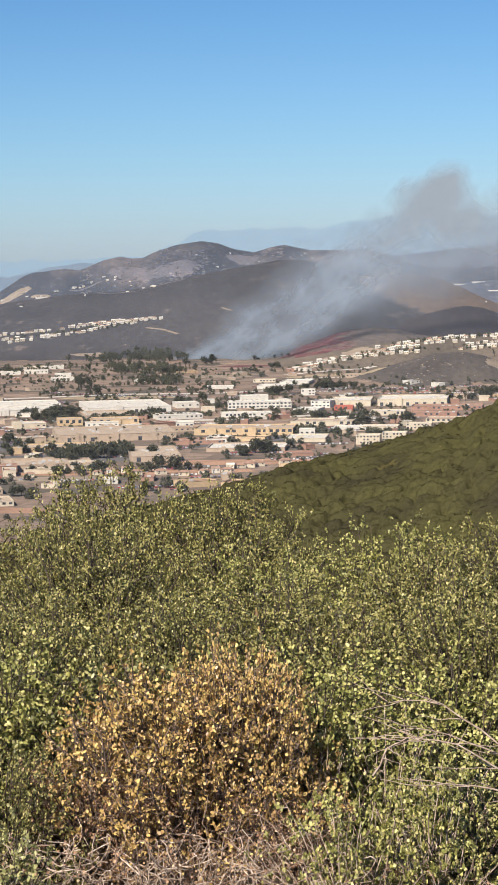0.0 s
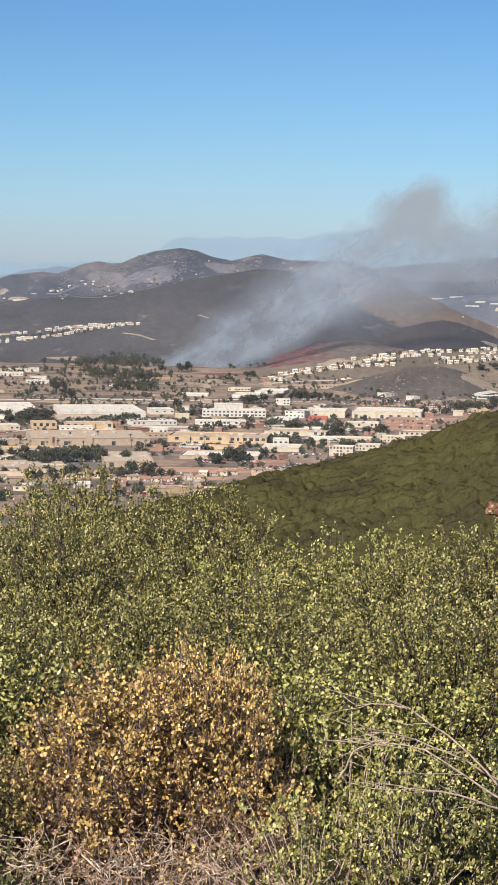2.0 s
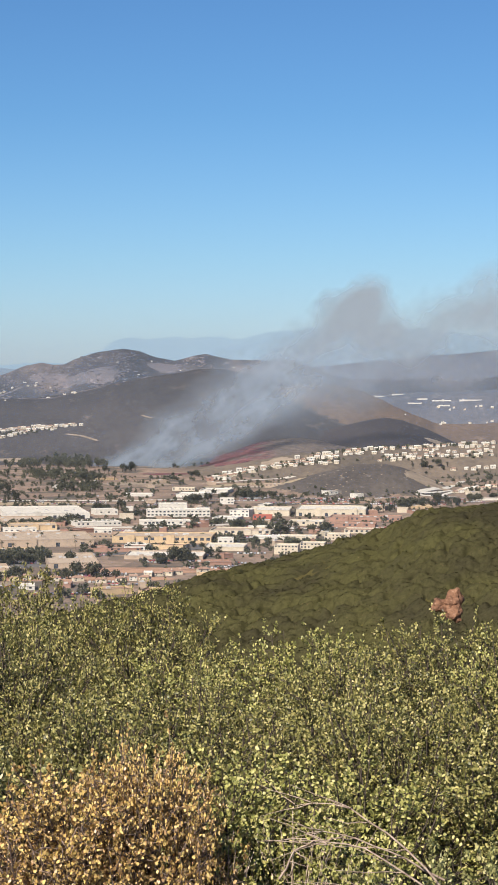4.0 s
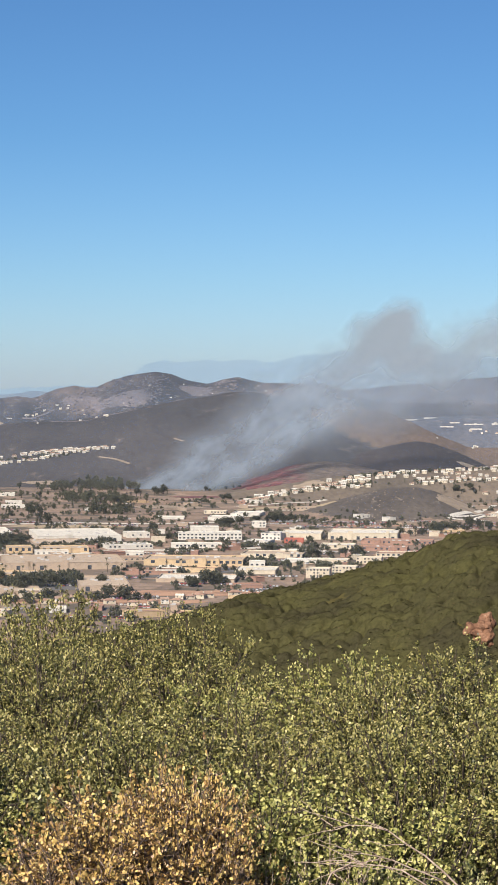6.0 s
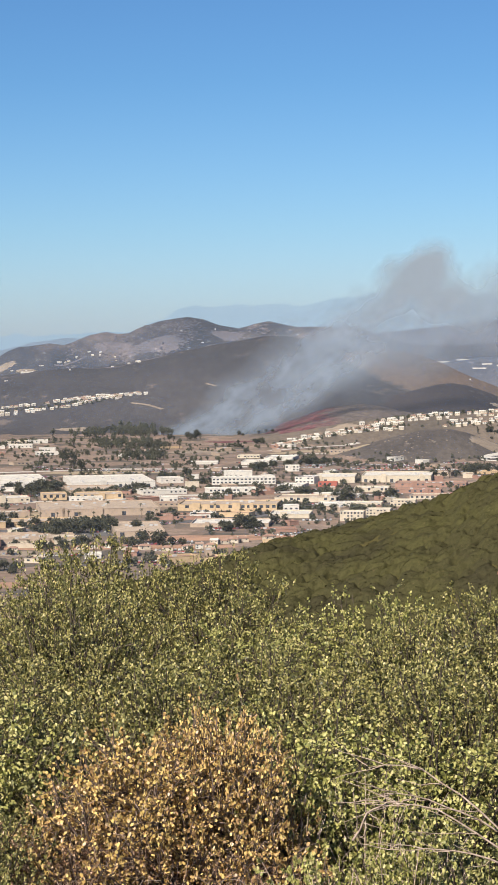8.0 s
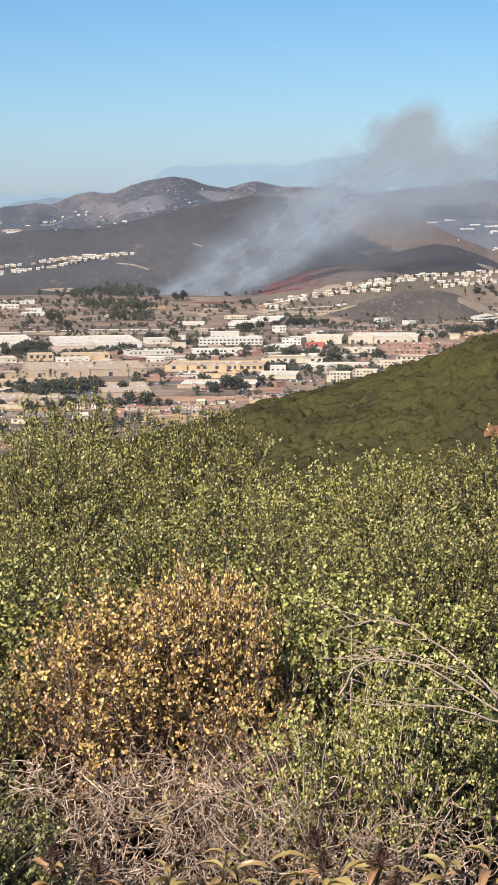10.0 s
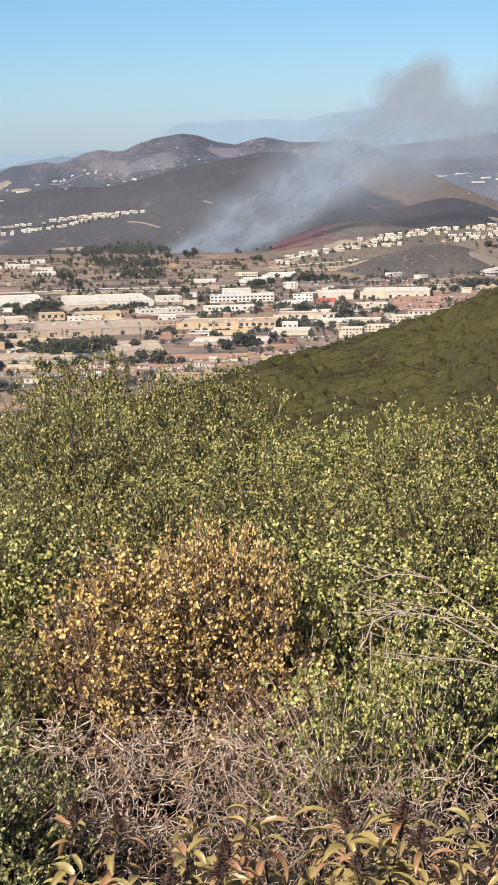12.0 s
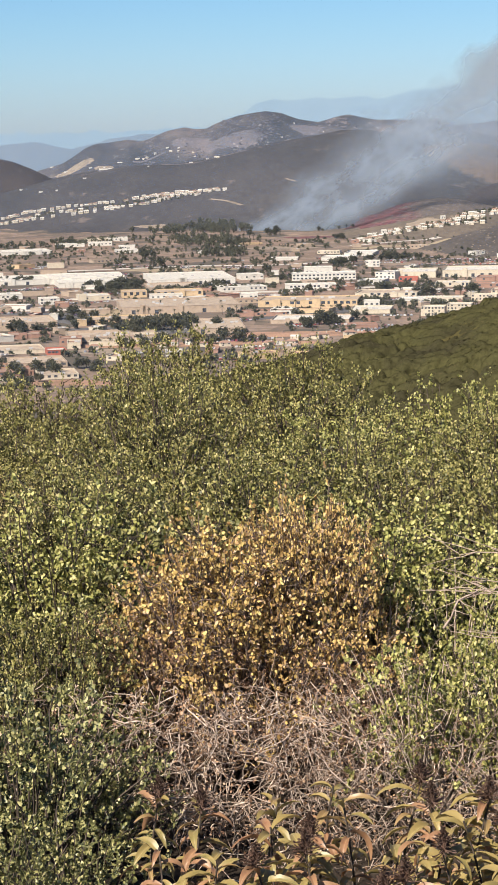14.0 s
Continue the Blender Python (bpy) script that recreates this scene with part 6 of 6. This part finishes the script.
# smoke ------------------------------------------------------------------
def smoke_material(name, colour, scale, low=0.26, gain=2.5):
    """Thin smoke: sheets of drifting particles that let most of the light through."""
    n = Nodes(name)
    dens = n.t.nodes.new("ShaderNodeAttribute")
    dens.attribute_name = "smoke_amount"
    # wisps drawn out along the drift of the wind
    pos, axes = n.where(), []
    for way in ((0.24, 0.05, 0.19), (-0.62, 0.3, 0.78)):
        dot = n.t.nodes.new("ShaderNodeVectorMath")
        dot.operation = "DOT_PRODUCT"
        dot.inputs[1].default_value = way
        n.link(pos, dot.inputs[0])
        axes.append(dot.outputs[1])
    drawn = n.t.nodes.new("ShaderNodeCombineXYZ")
    n.link(axes[0], drawn.inputs[0])
    n.link(axes[1], drawn.inputs[1])
    wisp = n.mix(0.5, n.noise(scale, 6, drawn.outputs[0], 0.6), n.noise(scale * 0.8, 6, pos, 0.55))
    w = n.math("MULTIPLY", n.math("SUBTRACT", wisp, low), gain, clamp=True)
    alpha = n.math("MULTIPLY", dens.outputs["Fac"], w, clamp=True)
    d = n.t.nodes.new("ShaderNodeBsdfDiffuse")
    d.inputs[0].default_value = (*colour, 1)
    tl = n.t.nodes.new("ShaderNodeBsdfTranslucent")
    tl.inputs[0].default_value = (*colour, 1)
    both = n.t.nodes.new("ShaderNodeMixShader")
    both.inputs[0].default_value = 0.35
    n.link(d.outputs[0], both.inputs[1])
    n.link(tl.outputs[0], both.inputs[2])
    clear = n.t.nodes.new("ShaderNodeBsdfTransparent")
    m = n.t.nodes.new("ShaderNodeMixShader")
    n.link(alpha, m.inputs[0])
    n.link(clear.outputs[0], m.inputs[1])
    n.link(both.outputs[0], m.inputs[2])
    n.link(m.outputs[0], n.out.inputs[0])
    return n.mat


def smoke(name, label, dist, depth, sheets, spine, material, total, seed, cell=6.0, stir=26, swirl=60):
    """A plume along a spine of (x, z, half width, strength), in drifting sheets one behind the other."""
    sp = np.array(spine).reshape(-1, 4)
    x0, x1 = (sp[:, 0] - 2.2 * sp[:, 2]).min(), (sp[:, 0] + 2.2 * sp[:, 2]).max()
    z0, z1 = (sp[:, 1] - 2.2 * sp[:, 2]).min(), (sp[:, 1] + 2.2 * sp[:, 2]).max()
    xs, zs = np.arange(x0, x1, cell), np.arange(z0, z1, cell)
    X, Z = np.meshgrid(xs, zs, indexing="ij")
    ob = thing(name, label, "smoke", kind="stuff")
    for s in range(sheets):
        wx = X + stir * (fbm(X / swirl + 9 * s + seed, Z / swirl, 4) - 0.5)
        wz = Z + stir * (fbm(X / swirl - 7 * s, Z / swirl + seed, 4) - 0.5)
        d = np.zeros_like(X)
        for a, b in zip(sp, sp[1:]):
            ax, az, bx, bz = a[0], a[1], b[0], b[1]
            t = np.clip(((wx - ax) * (bx - ax) + (wz - az) * (bz - az)) / ((bx - ax) ** 2 + (bz - az) ** 2), 0, 1)
            w = a[2] + (b[2] - a[2]) * t
            k = a[3] + (b[3] - a[3]) * t
            q = np.sqrt((wx - ax - (bx - ax) * t) ** 2 + (wz - az - (bz - az) * t) ** 2) / w
            d = np.maximum(d, k * np.clip(1.25 - q, 0, 1) ** 1.1)
        d = np.clip(d * (0.6 + 0.8 * fbm(X / 90 + 3 * s, Z / 90 + seed, 3)), 0, 1) * total
        Y = dist + depth * (s / max(1, sheets - 1) - 0.5) + 9 * np.sin(X / 170 + 2 * s) + 0 * Z
        keep = d > 0.012
        n, m = X.shape
        i, j = np.meshgrid(np.arange(n - 1), np.arange(m - 1), indexing="ij")
        live = keep[:-1, :-1] | keep[1:, :-1] | keep[1:, 1:] | keep[:-1, 1:]
        q = np.stack([i * m + j, (i + 1) * m + j, (i + 1) * m + j + 1, i * m + j + 1], -1)[live]
        use = np.unique(q)
        back = np.full(n * m, -1)
        back[use] = np.arange(len(use))
        co = np.stack([X, Y, Z], -1).reshape(-1, 3)[use]
        me = quads_of("drift", co, back[q], material, smooth=True)
        at = me.attributes.new("smoke_amount", "FLOAT", "POINT")
        at.data.foreach_set("value", d.reshape(-1)[use].astype(np.float32))
        part("drift", me, ob)


MAT["white_smoke"] = smoke_material("white_smoke", (0.33, 0.395, 0.485), 0.028, 0.29, 3.9)
MAT["brown_smoke"] = smoke_material("brown_smoke", (0.31, 0.365, 0.43), 0.010, 0.0, 1.75)
MAT["blue_haze"] = smoke_material("blue_haze", (0.25, 0.29, 0.36), 0.010, 0.0, 1.75)
smoke("smoke_plume", "thin blue-white smoke rising from burning brush", 3330, 0, 1, (-180, -14, 9, 0.8, -136, 4, 26, 1, -68, 33, 48, 1, -2, 72, 62, 1, 58, 115, 68, 0.95, 112, 142, 66, 0.85, 175, 155, 62, 0.65, 250, 160, 60, 0.45), MAT["white_smoke"], 0.9, 1, stir=55, swirl=70)
smoke("smoke_plume", "thin blue-white smoke rising from burning brush", 3290, 0, 1, (-90, -1, 12, 0.6, -36, 9, 25, 0.9, -1, 36, 32, 0.9, 44, 64, 32, 0.95, 88, 96, 37, 0.95, 132, 122, 41, 0.7, 186, 144, 41, 0.4), MAT["white_smoke"], 0.8, 2, stir=55, swirl=60)
smoke("smoke_plume", "brownish-grey smoke drifting across the far hills", 4350, 0, 1, (140, 163, 35, 0.3, 216, 207, 52, 0.95, 266, 236, 59, 1, 303, 266, 56, 1, 336, 299, 49, 0.95, 338, 257, 63, 1, 356, 210, 63, 1, 420, 205, 61, 1, 478, 233, 66, 1, 512, 261, 68, 1, 569, 268, 78, 1, 661, 267, 106, 1), MAT["brown_smoke"], 1.1, 3, stir=60, swirl=75)
smoke("smoke_plume", "thin blue haze of smoke before a hillside", 3460, 0, 1, (36, 102, 56, 0.4, 149, 117, 62, 0.7, 242, 132, 62, 0.75, 334, 153, 52, 0.8, 444, 158, 50, 0.8), MAT["blue_haze"], 0.66, 5)


# translucent sheets added across the whole valley as thin blue air haze, thickest low down
def valley_haze(dist, amount, top, foot):
    az = np.radians(np.arange(-16, 16.01, 0.5))
    zs = np.concatenate([np.arange(-20, top, 12.0), [top]])
    A, Z = np.meshgrid(az, zs, indexing="ij")
    n, m = A.shape
    i, j = np.meshgrid(np.arange(n - 1), np.arange(m - 1), indexing="ij")
    q = np.stack([i * m + j, (i + 1) * m + j, (i + 1) * m + j + 1, i * m + j + 1], -1).reshape(-1, 4)
    me = quads_of("haze_layer", np.stack([dist * np.sin(A), dist * np.cos(A), Z], -1).reshape(-1, 3), q, MAT["thin_haze"], smooth=True)
    fade = np.clip((top - Z) / (top * 0.6), 0, 1)
    at = me.attributes.new("smoke_amount", "FLOAT", "POINT")
    at.data.foreach_set("value", (amount * fade * fade * (3 - 2 * fade) * np.clip((Z - foot) / 40, 0, 1)).ravel().astype(np.float32))
    ob = thing("smoke_haze", "thin sheet standing in for blue air haze over the valley", "smoke", kind="stuff")
    part("haze_layer", me, ob)


MAT["thin_haze"] = smoke_material("thin_haze", (0.28, 0.35, 0.47), 0.003, -0.5, 1.0)
valley_haze(1240, 0.05, 260, -60)
valley_haze(3240, 0.085, 260, 0)
valley_haze(4390, 0.15, 330, -60)
